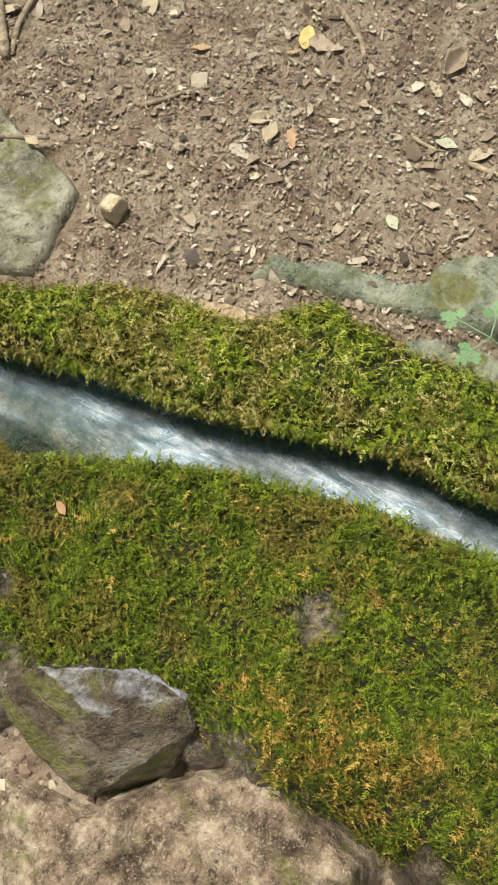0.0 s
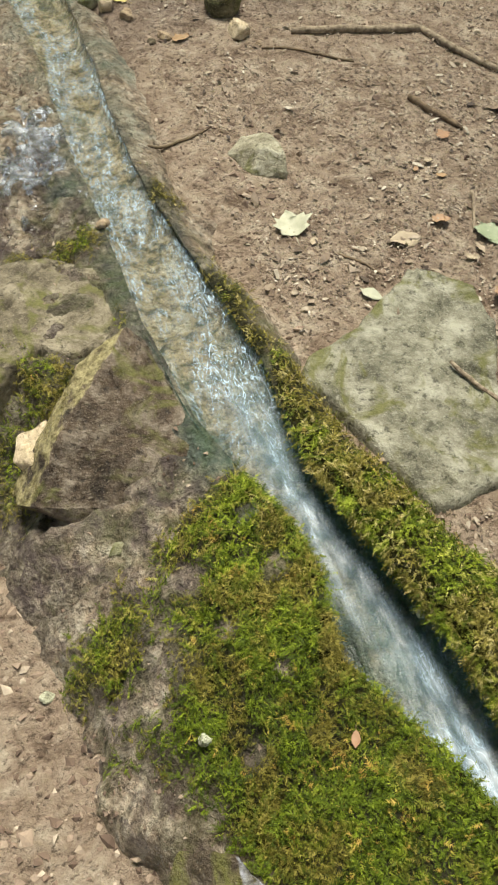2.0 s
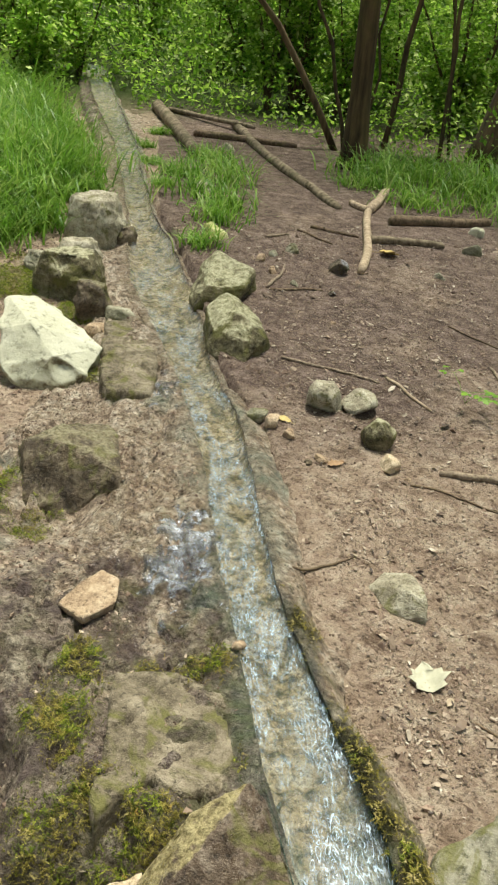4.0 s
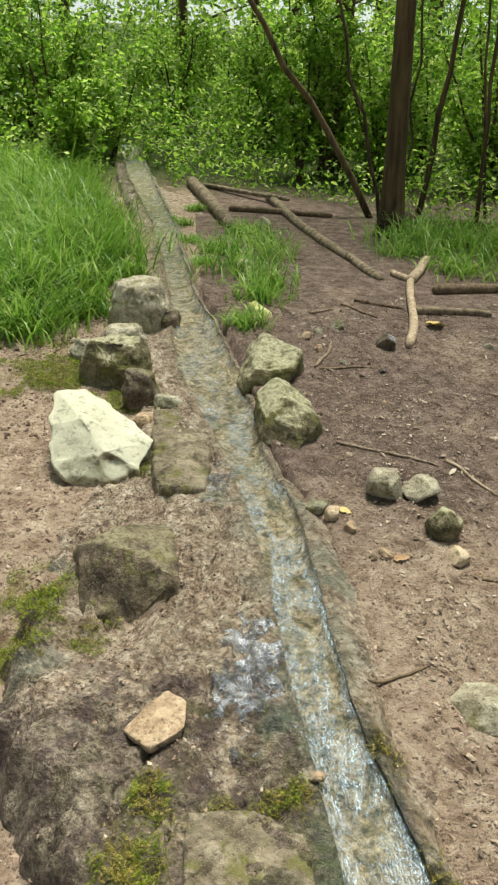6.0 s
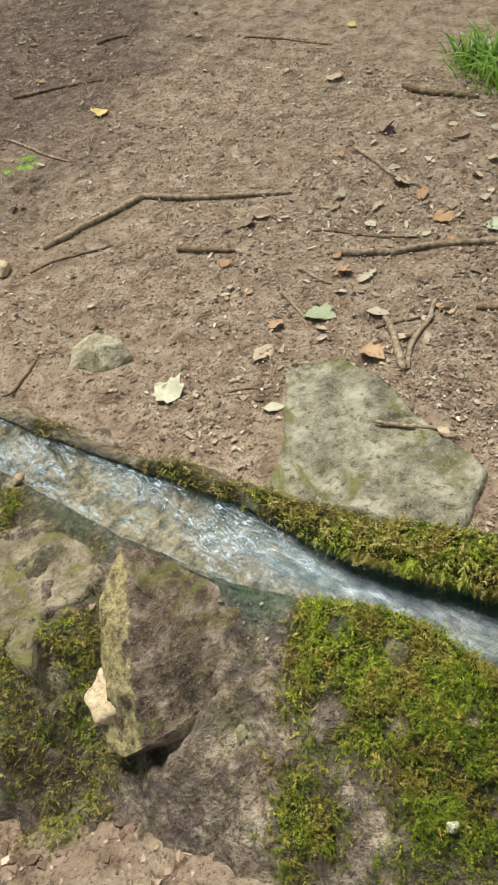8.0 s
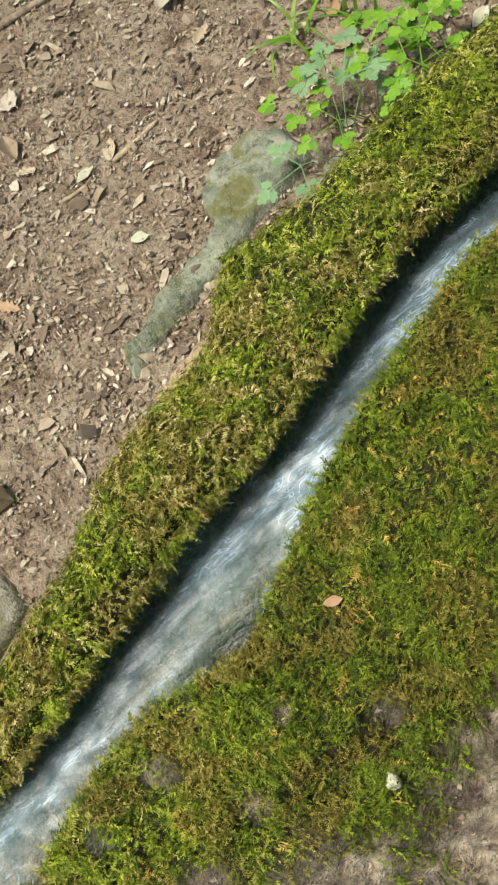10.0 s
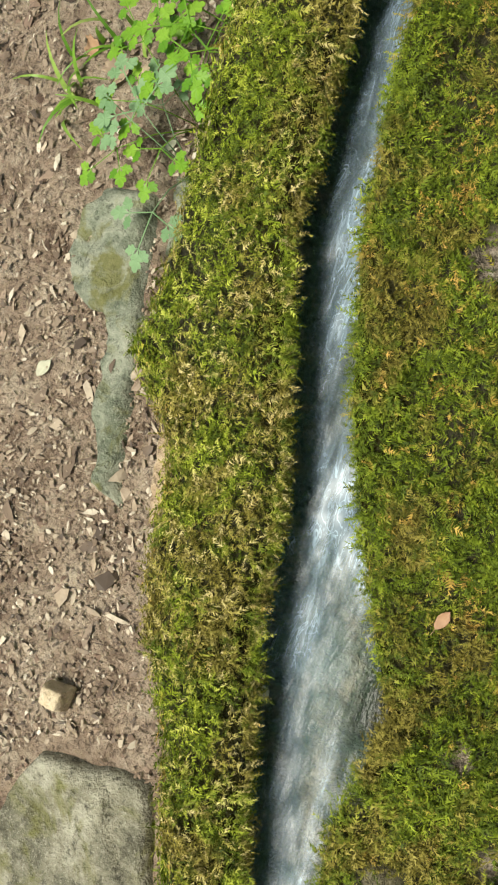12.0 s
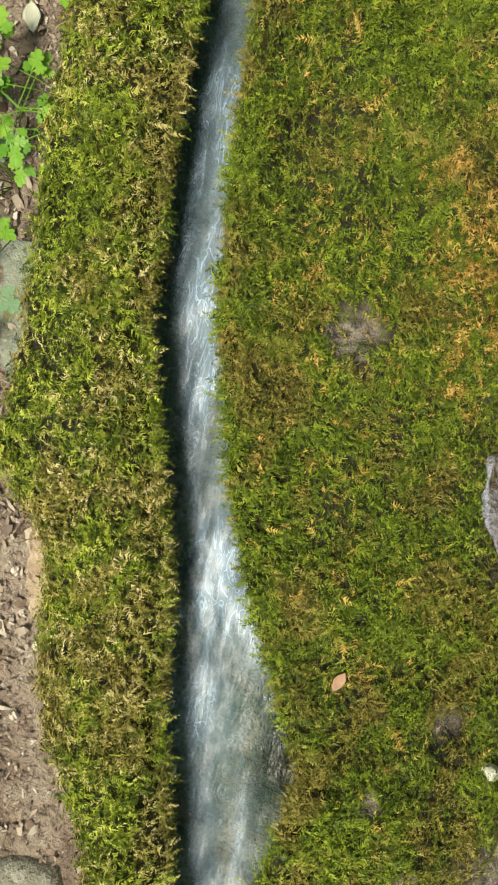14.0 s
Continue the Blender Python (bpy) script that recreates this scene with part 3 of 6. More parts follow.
def build_ground():
    def steps(lo, hi, step, far_lo, far_hi):
        a, out, s = lo, [], step
        while a > far_lo:
            s *= 1.22
            a -= s
            out.append(a)
        mid = list(np.arange(lo, hi, step))
        b, s, up = hi, step, []
        while b < far_hi:
            up.append(b)
            s *= 1.22
            b += s
        return np.array(out[::-1] + mid + up)
    xs, ys = steps(-1.7, 2.6, 0.02, -400, 400), steps(-1.0, 6.5, 0.022, -400, 400)
    X, Y = np.meshgrid(xs, ys)
    Z = ground_z(X, Y)
    ob = mesh_object("ground", np.stack([X, Y, Z], -1).reshape(-1, 3), grid_faces(len(ys), len(xs)), SOIL)
    store(ob, "damp", ease(2.6, 4.4, Y - 0.35 * X + 0.5) * (X > -0.3) * 0.75 + np.where(X < chan_l(Y), -0.35, np.interp(Y, (2.0, 3.2), (-0.30, 0.10))) + 0.14 * ease(2.2, 1.2, Y) * ease(0.4, 0.9, X))
    store(ob, "green", ease(9.0, 10.5, Y + 0.8 * rough(X, Y, 1.0, 333)))
    return tagged(ob, "trodden brown woodland soil strewn with leaf bits", "ground", kind="structure")


def build_channel():
    ys = np.concatenate([np.arange(-5.0, -1.1, 0.06), np.arange(-1.1, 2.6, 0.011), np.arange(2.6, 6, 0.025), np.arange(6, 12.5, 0.08)])
    dl = np.concatenate([np.linspace(1.7, 0.5, 90, endpoint=False), np.linspace(0.5, 0.0, 46)])
    dr = np.linspace(0.0, 0.5, 44)
    Y = ys[:, None]
    l, r, wz = chan_l(Y), chan_r(Y), water_z(Y)
    fray = np.interp(Y, (1.3, 1.7), (0.008, 0.002)) * rough(l * 0 + 3.0, Y, 0.07, 91)
    under_l = np.interp(Y, (0.6, 0.7, 0.78, 0.9, 1.0), (0.01, 0.06, 0.09, 0.05, 0.01))
    under_r = np.interp(Y, (-1, 0.1, 0.9, 1.1, 1.3), (0.02, 0.022, 0.022, 0.014, 0.006))
    ragged = np.interp(Y, (1.8, 2.6), (0, 0.006)) * (0.5 + 0.5 * rough(l * 0 + 5.0, Y, 0.22, 93))
    lx = l + fray - ragged - dl[None] * 1.0
    lz = flank_l(np.broadcast_to(dl[None], lx.shape), np.broadcast_to(Y, lx.shape))
    rx = r + fray + ragged + dr[None]
    rz = flank_r(np.broadcast_to(dr[None], rx.shape), np.broadcast_to(Y, rx.shape))
    u = np.linspace(0, 1, 15)[None]
    bl, br = l - under_l, r + under_r
    bx = bl + (br - bl) * u
    bz = wz - 0.045 * (1 - np.abs(2 * u - 1) ** 5) + 0.012 * rough(bx, np.broadcast_to(Y, bx.shape), 0.06, 95) - 0.06 * np.exp(-((Y - 0.80) / 0.08) ** 2) * (1 - ease(0.35, 0.6, u))
    wl = [(l - under_l * 0.6, left_top(Y) - 0.025), (l - under_l, wz + 0.012)]
    wr = [(r + under_r, wz + 0.012), (r + under_r * 0.6, right_top(Y) - 0.025)]
    X = np.concatenate([lx] + [a for a, _ in wl] + [bx] + [a for a, _ in wr] + [rx], 1)
    Z = np.concatenate([lz] + [a for _, a in wl] + [bz] + [a for _, a in wr] + [rz], 1)
    YY = np.broadcast_to(Y, X.shape)
    inner0 = np.zeros(X.shape, bool)
    inner0[:, lx.shape[1]:lx.shape[1] + 19] = True
    lip = ease(0.0, 0.02, np.where(X < l, l - X, X - r))
    Z = Z + np.where(inner0, 0.0, moss_mask(X, YY) * moss_swell(X, YY) * 0.8 * lip)
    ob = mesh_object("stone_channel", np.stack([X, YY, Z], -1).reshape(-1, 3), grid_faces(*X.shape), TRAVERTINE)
    n0, nb = lx.shape[1], 19
    col = np.arange(X.shape[1])[None] + 0 * YY
    inner = (col >= n0) & (col < n0 + nb)
    moss = np.where(inner, 0.0, moss_mask(X, YY))
    d_edge = np.where(X < l, l - X, np.where(X > r, X - r, 0))
    wetness = 1 - ease(0.0, 0.16, d_edge + 0.06 * rough(X, YY, 0.2, 97))
    sheet = (1 - ease(0.6, 1.0, np.hypot((X + 0.33) / 0.32, (YY - 2.55) / 0.75) + 0.5 * rough(X, YY, 0.2, 99))) * (X < l)
    low = (1 - ease(0.6, 1.0, np.hypot((X + 0.25) / 0.2, (YY - 0.5) / 0.3) + 0.4 * rough(X, YY, 0.15, 98))) * (X < l)
    # shade of the undercut hollow, painted below with the humus and algae tones
    cavity_shade = np.exp(-((YY - 0.80) / 0.085) ** 2) * (1 - ease(0.03, 0.085, X - l)) * inner
    store(ob, "moss", np.maximum(0.92 * np.minimum(1, 1.6 * cavity_shade), moss * np.where((X < l) & (YY > 1.27), 0.55, ease(-0.75, -0.35, YY + 0.2 * rough(X, YY, 0.15, 92)))))
    store(ob, "film", np.clip(1 - d_edge / 0.9, 0.2, 1) * np.where(X > r, np.interp(YY, (1.6, 2.4), (1, 0.2)), np.interp(YY, (2.1, 2.7), (1, 0.35))))
    store(ob, "crust", ease(2.25, 2.8, YY) * ease(-0.98, -0.75, X) + (1 - ease(0.9, 1.4, YY)) * 0.3 + ease(0, 0.05, X - r) * ease(1.2, 1.7, YY) * 1.0)
    store(ob, "bed", (1 - cavity_shade) * ((col >= n0 + 2) & (col < n0 + 17)) * np.interp(YY, (0.2, 1.2), (0.6, 1.0)))
    # algae tone reaches wider at the hollow, painting its shade
    store(ob, "algae", np.clip(cavity_shade + np.where(inner, np.where((col < n0 + 3) | (col > n0 + 15), np.interp(YY, (1.6, 2.8), (1.0, 0.12)), np.maximum(np.interp(YY, (0.2, 1.0, 1.5, 3), (0.75, 0.5, 0.2, 0.06)), (ease(6, 10, col - n0 - 2) + (1 - ease(np.interp(YY, (0.64, 0.72, 0.86, 0.94), (2, 4, 4, 2)), np.interp(YY, (0.64, 0.72, 0.86, 0.94), (5, 8, 8, 5)), col - n0 - 2.0))) * np.interp(YY, (1.2, 1.7, 3), (0.97, 0.22, 0.05)))), (1 - ease(0.0, 0.08, d_edge + 0.10 * rough(X, YY, 0.12, 96))) * np.interp(YY, (1.2, 1.6, 3.4, 4), (0.6, 0.28, 0.25, 0.05))) + sum(0.42 * (1 - ease(0.1, 1.3, np.hypot(X - cx, YY - cy) / sz + 0.8 * rough(X, YY, 0.06, 94))) for cx, cy, sz in ((0.05, 3.02, 0.10), (0.09, 2.86, 0.09), (-0.03, 3.34, 0.06), (-0.31, 3.42, 0.08), (-0.20, 2.25, 0.06), (0.16, 2.5, 0.05), (-0.85, 2.6, 0.1), (-0.9, 3.1, 0.08))) * ~inner, 0, 1))
    store(ob, "wet", np.clip(np.maximum(np.maximum(wetness, sheet), low), 0, 1))
    return tagged(ob, "natural travertine ridge with a narrow water groove, partly mossy", "rock channel", kind="structure")


def build_water():
    ys = np.concatenate([np.arange(-5.0, -1.1, 0.06), np.arange(-1.1, 2.6, 0.006), np.arange(2.6, 6, 0.015), np.arange(6, 12.5, 0.05)])
    u = np.linspace(0, 1, 27)[None]
    Y = ys[:, None]
    l, r = chan_l(Y) - np.interp(Y, (0.6, 0.72, 0.86, 1.0, 1.2, 1.3), (0.05, 0.09, 0.09, 0.05, 0.04, 0.01)), chan_r(Y) + 0.035
    X = l + (r - l) * u
    YY = np.broadcast_to(Y, X.shape)
    fast = np.interp(YY, (0.0, 0.4, 1.2, 1.5, 2.2), (0.8, 1.0, 1.0, 0.6, 0.5))
    Z = water_z(YY) + fast * (0.007 * rough(X * 3.2, YY, 0.16, 101, 3) + 0.0045 * rough(X * 2.4, YY, 0.04, 103, 2))
    ob = mesh_object("water", np.stack([X, YY, Z], -1).reshape(-1, 3), grid_faces(*X.shape), WATER)
    c = np.interp(YY, (-0.2, 0.35, 0.5, 0.62, 0.85, 1.1, 1.3, 1.5, 2.0, 2.6, 4), (0.6, 0.7, 0.74, 0.78, 0.74, 0.70, 0.58, 0.24, 0.08, 0.03, 0.02))
    middle = np.interp(YY, (0.2, 0.6, 0.72, 0.82, 0.95, 1.3, 1.6), (0.54, 0.57, 0.68, 0.74, 0.64, 0.52, 0.5))
    hollow = 1 - 0.97 * np.exp(-((YY - 0.79) / 0.10) ** 2) * (1 - ease(0.46, 0.66, u))
    store(ob, "rush", c * hollow * np.maximum(np.exp(-((u - middle) / np.interp(YY, (0.9, 1.5), (0.29, 0.36))) ** 2), 0.34))
    # how strongly the painted glints show along the stream
    store(ob, "glint_mask", np.interp(YY, (0.2, 1.05, 1.45, 2.6, 4.5, 6), (0.04, 0.1, 0.9, 0.8, 0.5, 0.25)) * hollow * ease(0.0, 0.1, u) * ease(1.0, 0.9, u))
    return tagged(ob, "clear shallow spring water rushing down the groove", "water", kind="structure")


def build_trickle(name, label, cx, cy, wx, wy, seed):
    """A thin sheet of water spilling over the rock beside the channel."""
    xs, ys = np.arange(cx - wx, cx + wx, 0.006), np.arange(cy - wy, cy + wy, 0.006)
    X, Y = np.meshgrid(xs, ys)
    shape = np.hypot((X - cx) / wx, (Y - cy) / wy) + 1.2 * rough(X, Y, 0.07, seed)
    Z = rock_z(X, Y) + 0.004 + 0.004 * rough(X, Y * 0.7, 0.02, seed + 3, 2) - 0.05 * ease(0.55, 0.95, shape)
    ob = mesh_object(name, np.stack([X, Y, Z], -1).reshape(-1, 3), grid_faces(*X.shape), SHEET)
    store(ob, "rush", 0.0 * X)
    # painted glints at full strength over the whole sheet
    store(ob, "glint_mask", 1.0 + 0 * X)
    return tagged(ob, label, "water", kind="structure")


# ---- kinds of things ----
def rock(name, label, at, size, turn=(0, 0, 0), mat=None, seed=1, cuts=9, jag=0.03, flat=0.0, detail=5, group="", category="rock"):
    """A broken stone: a ball cut by planes, then roughened. at: middle of its foot; size: full width, depth and height."""
    rng = random.Random(seed)
    bm = bmesh.new()
    bmesh.ops.create_icosphere(bm, subdivisions=detail, radius=1)
    planes = []
    for _ in range(cuts):
        n = Vector((rng.gauss(0, 1), rng.gauss(0, 1), rng.gauss(0, 0.8))).normalized()
        planes.append((n, rng.uniform(0.5, 0.8)))
    if flat:
        planes.append((Vector((rng.uniform(-0.15, 0.15), rng.uniform(-0.15, 0.15), 1)).normalized(), flat))
    planes.append((Vector((0, 0, -1)), 0.55))
    for _ in range(2):
        for v in bm.verts:
            for n, d in planes:
                over = v.co.dot(n) - d
                if over > 0:
                    v.co -= n * over * 0.985
    off = Vector((seed * 1.7, seed * 0.9, seed * 0.3))
    for v in bm.verts:
        k = noise.fractal(v.co * 1.6 + off, 0.9, 2.1, 4) * jag * 2.2 + noise.fractal(v.co * 7 + off, 0.8, 2.1, 3) * jag * 0.8
        v.co += v.normal * k
    lo = [min(v.co[i] for v in bm.verts) for i in range(3)]
    hi = [max(v.co[i] for v in bm.verts) for i in range(3)]
    for v in bm.verts:
        v.co = Vector([((v.co[i] - lo[i]) / (hi[i] - lo[i]) - (0.5 if i < 2 else 0)) * size[i] for i in range(3)])
    for f in bm.faces:
        f.smooth = True
    ob = part(name, bm, mat or GREY_STONE)
    ob.matrix_world = pose(*at, *turn)
    return tagged(ob, label, category, group)


def hull_stone(name, label, corners, mat, seed=1, jag=0.006, round_by=0.012, category="rock", group="", chips=0.0, chip_size=0.11):
    """A broken block: the hull of a few corners, edges worn, faces roughened."""
    bm = bmesh.new()
    for c in corners:
        bm.verts.new(c)
    bmesh.ops.convex_hull(bm, input=bm.verts)
    bmesh.ops.delete(bm, geom=[v for v in bm.verts if not v.link_faces], context="VERTS")
    bmesh.ops.dissolve_limit(bm, angle_limit=radians(4), verts=bm.verts, edges=bm.edges)
    bmesh.ops.bevel(bm, geom=bm.edges[:], offset=round_by, segments=2, profile=0.6, affect="EDGES", clamp_overlap=True)
    bmesh.ops.triangulate(bm, faces=bm.faces[:])
    for _ in range(5):
        long = [e for e in bm.edges if e.calc_length() > (0.017 if chips else 0.022)]
        if not long:
            break
        bmesh.ops.subdivide_edges(bm, edges=long, cuts=1)
        bmesh.ops.triangulate(bm, faces=bm.faces[:])
    bmesh.ops.recalc_face_normals(bm, faces=bm.faces[:])
    bm.normal_update()
    off = Vector((seed * 1.3, seed * 0.7, seed * 0.4))
    for v in bm.verts:
        p = v.co + off
        scallop = chips * min(1.0, max(0.0, 1.3 - 1.6 * v.normal.z)) * (noise.voronoi(p / chip_size + noise.noise_vector(p * 6) * 0.4)[0][0] - 0.45) if chips else 0.0
        v.co = v.co + v.normal * (noise.fractal(p * 9, 0.9, 2.2, 4) * jag * 1.6 + noise.fractal(p * 38, 0.8, 2.2, 3) * jag * 0.7 + scallop)
    bm.normal_update()
    for f in bm.faces:
        f.smooth = True
    ob = part(name, bm, mat)
    return tagged(ob, label, category, group)


def bedded_slab(name, label, outline, mat, top, seed=1, edge=0.03, amp=0.012, sink=0.12, step=0.008, category="rock", wander=0.022):
    """A stone bedded in the ground: an uneven top over an outline, its rim worn and sloping in. top: z at the middle, slope along x, slope along y."""
    P = np.array(outline)
    lo, hi = P.min(0) - 0.03, P.max(0) + 0.03
    xs, ys = np.arange(lo[0], hi[0], step), np.arange(lo[1], hi[1], step)
    X, Y = np.meshgrid(xs, ys)
    Xw, Yw = X + wander * rough(X, Y, 0.09, seed), Y + wander * rough(X, Y, 0.09, seed + 9)
    inside, dist = np.zeros(X.shape, bool), np.full(X.shape, 9.0)
    for (ax, ay), (bx, by) in zip(P, np.roll(P, -1, 0)):
        t = np.clip(((Xw - ax) * (bx - ax) + (Yw - ay) * (by - ay)) / ((bx - ax) ** 2 + (by - ay) ** 2), 0, 1)
        dist = np.minimum(dist, np.hypot(Xw - ax - t * (bx - ax), Yw - ay - t * (by - ay)))
        cross = ((ay > Yw) != (by > Yw)) & (Xw < (bx - ax) * (Yw - ay) / (by - ay + 1e-12) + ax)
        inside ^= cross
    d = np.where(inside, dist, -dist)
    cx, cy = P.mean(0)
    Z = top[0] + top[1] * (X - cx) + top[2] * (Y - cy) + amp * rough(X, Y, 0.22, seed + 3) + amp * 0.6 * rough(X, Y, 0.05, seed + 5, 3)
    step_up = np.sign(rough(X, Y, 0.25, seed + 8, 2) - 0.05)
    Z = Z + 0.45 * amp * step_up - sink * (1 - ease(-edge * 0.7, edge, d)) ** 1.6
    ob = mesh_object(name, np.stack([X, Y, Z], -1).reshape(-1, 3), grid_faces(*X.shape), mat)
    return tagged(ob, label, category)


def settle(x, y, sink=0.01):
    return (x, y, float(top_z(x, y)) - sink)


def tube_mesh(name, pts, radii, sides, mat, knots=0.0, seed=1):
    rng = random.Random(seed)
    verts, faces = [], []
    for i, p in enumerate(pts):
        d = (pts[min(i + 1, len(pts) - 1)] - pts[max(i - 1, 0)]).normalized()
        a = d.orthogonal().normalized()
        b = d.cross(a)
        if i:
            a = (pa - d * pa.dot(d)).normalized()
            b = d.cross(a)
        pa = a
        for k in range(sides):
            t = 2 * math.pi * k / sides
            r = radii[i] * (1 + knots * rng.uniform(-1, 1))
            verts.append(p + (a * math.cos(t) + b * math.sin(t)) * r)
    for i in range(len(pts) - 1):
        for k in range(sides):
            j = (k + 1) % sides
            faces.append((i * sides + k, i * sides + j, (i + 1) * sides + j, (i + 1) * sides + k))
    faces.append(tuple(range(sides))[::-1])
    faces.append(tuple((len(pts) - 1) * sides + k for k in range(sides)))
    return [tuple(v) for v in verts], faces


def stick(label, a, b, r, bend=0.03, seed=1, mat=None, lift=0.0, fork=None, name="stick", group="fallen sticks", taper=0.55, category="stick"):
    """A fallen stick on the ground from a to b (x, y), its radius r in metres at a."""
    rng = random.Random(seed)
    n = 22 if name in ("log", "branch") else 11
    length = math.hypot(b[0] - a[0], b[1] - a[1])
    side = Vector((-(b[1] - a[1]), b[0] - a[0], 0)) / max(length, 1e-6)
    pts, radii = [], []
    swell = 0.05
    w1, w2 = rng.uniform(-1, 1), rng.uniform(-1, 1)
    for i in range(n + 1):
        t = i / n
        off = bend * length * (w1 * math.sin(math.pi * t) + 0.5 * w2 * math.sin(2 * math.pi * t) + (0.15 if n < 20 else 0.05) * rng.uniform(-1, 1))
        x, y = a[0] + (b[0] - a[0]) * t + side.x * off, a[1] + (b[1] - a[1]) * t + side.y * off
        rr = r * (1 - (1 - taper) * t) * (1 + swell * rng.uniform(-1, 1)) * (0.72 if i in (0, n) else 1.0)
        pts.append(Vector((x, y, float(top_z(x, y)) + rr * 0.75 + lift * t)))
        radii.append(rr)
    # a stiff stick spans the small hollows
    zs = [p.z for p in pts]
    for i in range(1, n):
        pts[i].z = max(zs[i], (pts[i - 1].z + zs[i + 1]) / 2)
    vs, fs = tube_mesh(name, pts, radii, 10, mat, 0.05 if n == 22 else 0.1, seed)
    if fork:
        for t0, ang, ln in fork:
            i = int(t0 * n)
            d = (pts[min(i + 1, n)] - pts[max(i - 1, 0)]).normalized()
            d.rotate(Euler((0, 0, radians(ang))))
            q = [pts[i] + d * ln * k / 4 + Vector((0, 0, 0.004 * k)) for k in range(5)]
            v2, f2 = tube_mesh(name, q, [radii[i] * (0.7 - 0.1 * k) for k in range(5)], 7, mat, 0.1, seed + 5)
            o = len(vs)
            vs += v2
            fs += [tuple(o + j for j in f) for f in f2]
    ob = mesh_object(name, vs, fs, mat or STICK)
    return tagged(ob, label, category, group)


def leaf_outline(kind):
    if kind == "maple":
        half = [(0.0, -0.5), (0.14, -0.44), (0.36, -0.40), (0.33, -0.24), (0.52, -0.06), (0.42, 0.02), (0.44, 0.22), (0.29, 0.22), (0.15, 0.38), (0.0, 0.52)]
    elif kind == "oak":
        half = [(0.0, -0.5), (0.10, -0.40), (0.16, -0.28), (0.10, -0.2), (0.25, -0.08), (0.15, 0.02), (0.28, 0.16), (0.17, 0.26), (0.18, 0.38), (0.0, 0.5)]
    else:
        half = [(0.0, -0.5), (0.14, -0.36), (0.25, -0.15), (0.28, 0.03), (0.22, 0.22), (0.12, 0.38), (0.0, 0.5)]
    return half


def dead_leaf(label, at, size, turn, mat, kind="beech", seed=1, curl=0.25, lift=0.004, name="fallen_leaf", group="fallen leaves", category="leaf"):
    """A curled leaf lying on the ground, with a stalk and a raised midrib."""
    rng = random.Random(seed)
    half = leaf_outline(kind)
    bm = bmesh.new()
    rows = []
    for x, y in half:
        row = []
        for k in (-1.0, -0.5, 0.0, 0.5, 1.0):
            px = x * k * rng.uniform(0.86, 1.1)
            z = curl * (abs(px) ** 1.5) * (1.2 if k > 0 else 0.8) + curl * 0.5 * (y * y) + 0.06 * rng.uniform(-1, 1) * abs(k) + curl * 0.7 * max(0.0, px) * (seed % 3)
            row.append(bm.verts.new((px * size, y * size, z * size)))
        rows.append(row)
    for r0, r1 in zip(rows, rows[1:]):
        for k in range(4):
            try:
                bm.faces.new((r0[k], r0[k + 1], r1[k + 1], r1[k]))
            except ValueError:
                pass
    bmesh.ops.remove_doubles(bm, verts=bm.verts, dist=size * 0.004)
    bmesh.ops.subdivide_edges(bm, edges=bm.edges[:], cuts=1, use_grid_fill=True)
    low = bmesh.ops.extrude_face_region(bm, geom=bm.faces[:])
    for v in [g for g in low["geom"] if isinstance(g, bmesh.types.BMVert)]:
        v.co.z += 0.0006
    a = Vector((0, -0.48 * size, 0.002))
    bmesh.ops.create_cone(bm, segments=5, radius1=0.012 * size, radius2=0.008 * size, depth=0.35 * size, cap_ends=True, matrix=Matrix.Translation(a + Vector((0, -0.16 * size, 0))) @ pose(0, 0, 0, 90, 0, 0))
    for f in bm.faces:
        f.smooth = True
    ob = part(name, bm, mat)
    x, y = at
    z = float(top_z(x, y))
    dx = (float(top_z(x + 0.03, y)) - float(top_z(x - 0.03, y))) / 0.06
    dy = (float(top_z(x, y + 0.03)) - float(top_z(x, y - 0.03))) / 0.06
    nrm = Vector((-dx, -dy, 1)).normalized()
    ob.matrix_world = Matrix.Translation((x, y, z + lift)) @ Vector((0, 0, 1)).rotation_difference(nrm).to_matrix().to_4x4() @ pose(0, 0, 0, rng.uniform(-6, 6), rng.uniform(-6, 6), turn)
    return tagged(ob, label, category, group)


def scatter(template_v, template_f, places, normals, spins, tilts, sizes):
    """Many small pieces in one mesh: each is the template turned and set at its place."""
    N, V = len(places), np.asarray(template_v).shape[-2]
    nz = normals / np.linalg.norm(normals, axis=1, keepdims=True)
    ref = np.stack([np.cos(spins), np.sin(spins), np.zeros(N)], 1)
    ax = ref - nz * (ref * nz).sum(1, keepdims=True)
    ax /= np.linalg.norm(ax, axis=1, keepdims=True)
    ay = np.cross(nz, ax)
    ct, st = np.cos(tilts)[:, None], np.sin(tilts)[:, None]
    ax2, nz2 = ax * ct + nz * st, nz * ct - ax * st
    B = np.stack([ax2, ay, nz2], 2)
    tv = np.asarray(template_v)
    if tv.ndim == 2:
        tv = np.broadcast_to(tv, (N, V, 3))
    pts = np.einsum("nij,nvj->nvi", B, tv * sizes[:, None, None]) + places[:, None, :]
    f = np.asarray(template_f)
    faces = (f[None] + (np.arange(N) * V)[:, None, None]).reshape(-1, f.shape[1])
    return pts.reshape(-1, 3), faces


def slope(fn, x, y, h=0.012):
    return np.stack([(fn(x - h, y) - fn(x + h, y)) / (2 * h), (fn(x, y - h) - fn(x, y + h)) / (2 * h), np.ones_like(x)], 1)


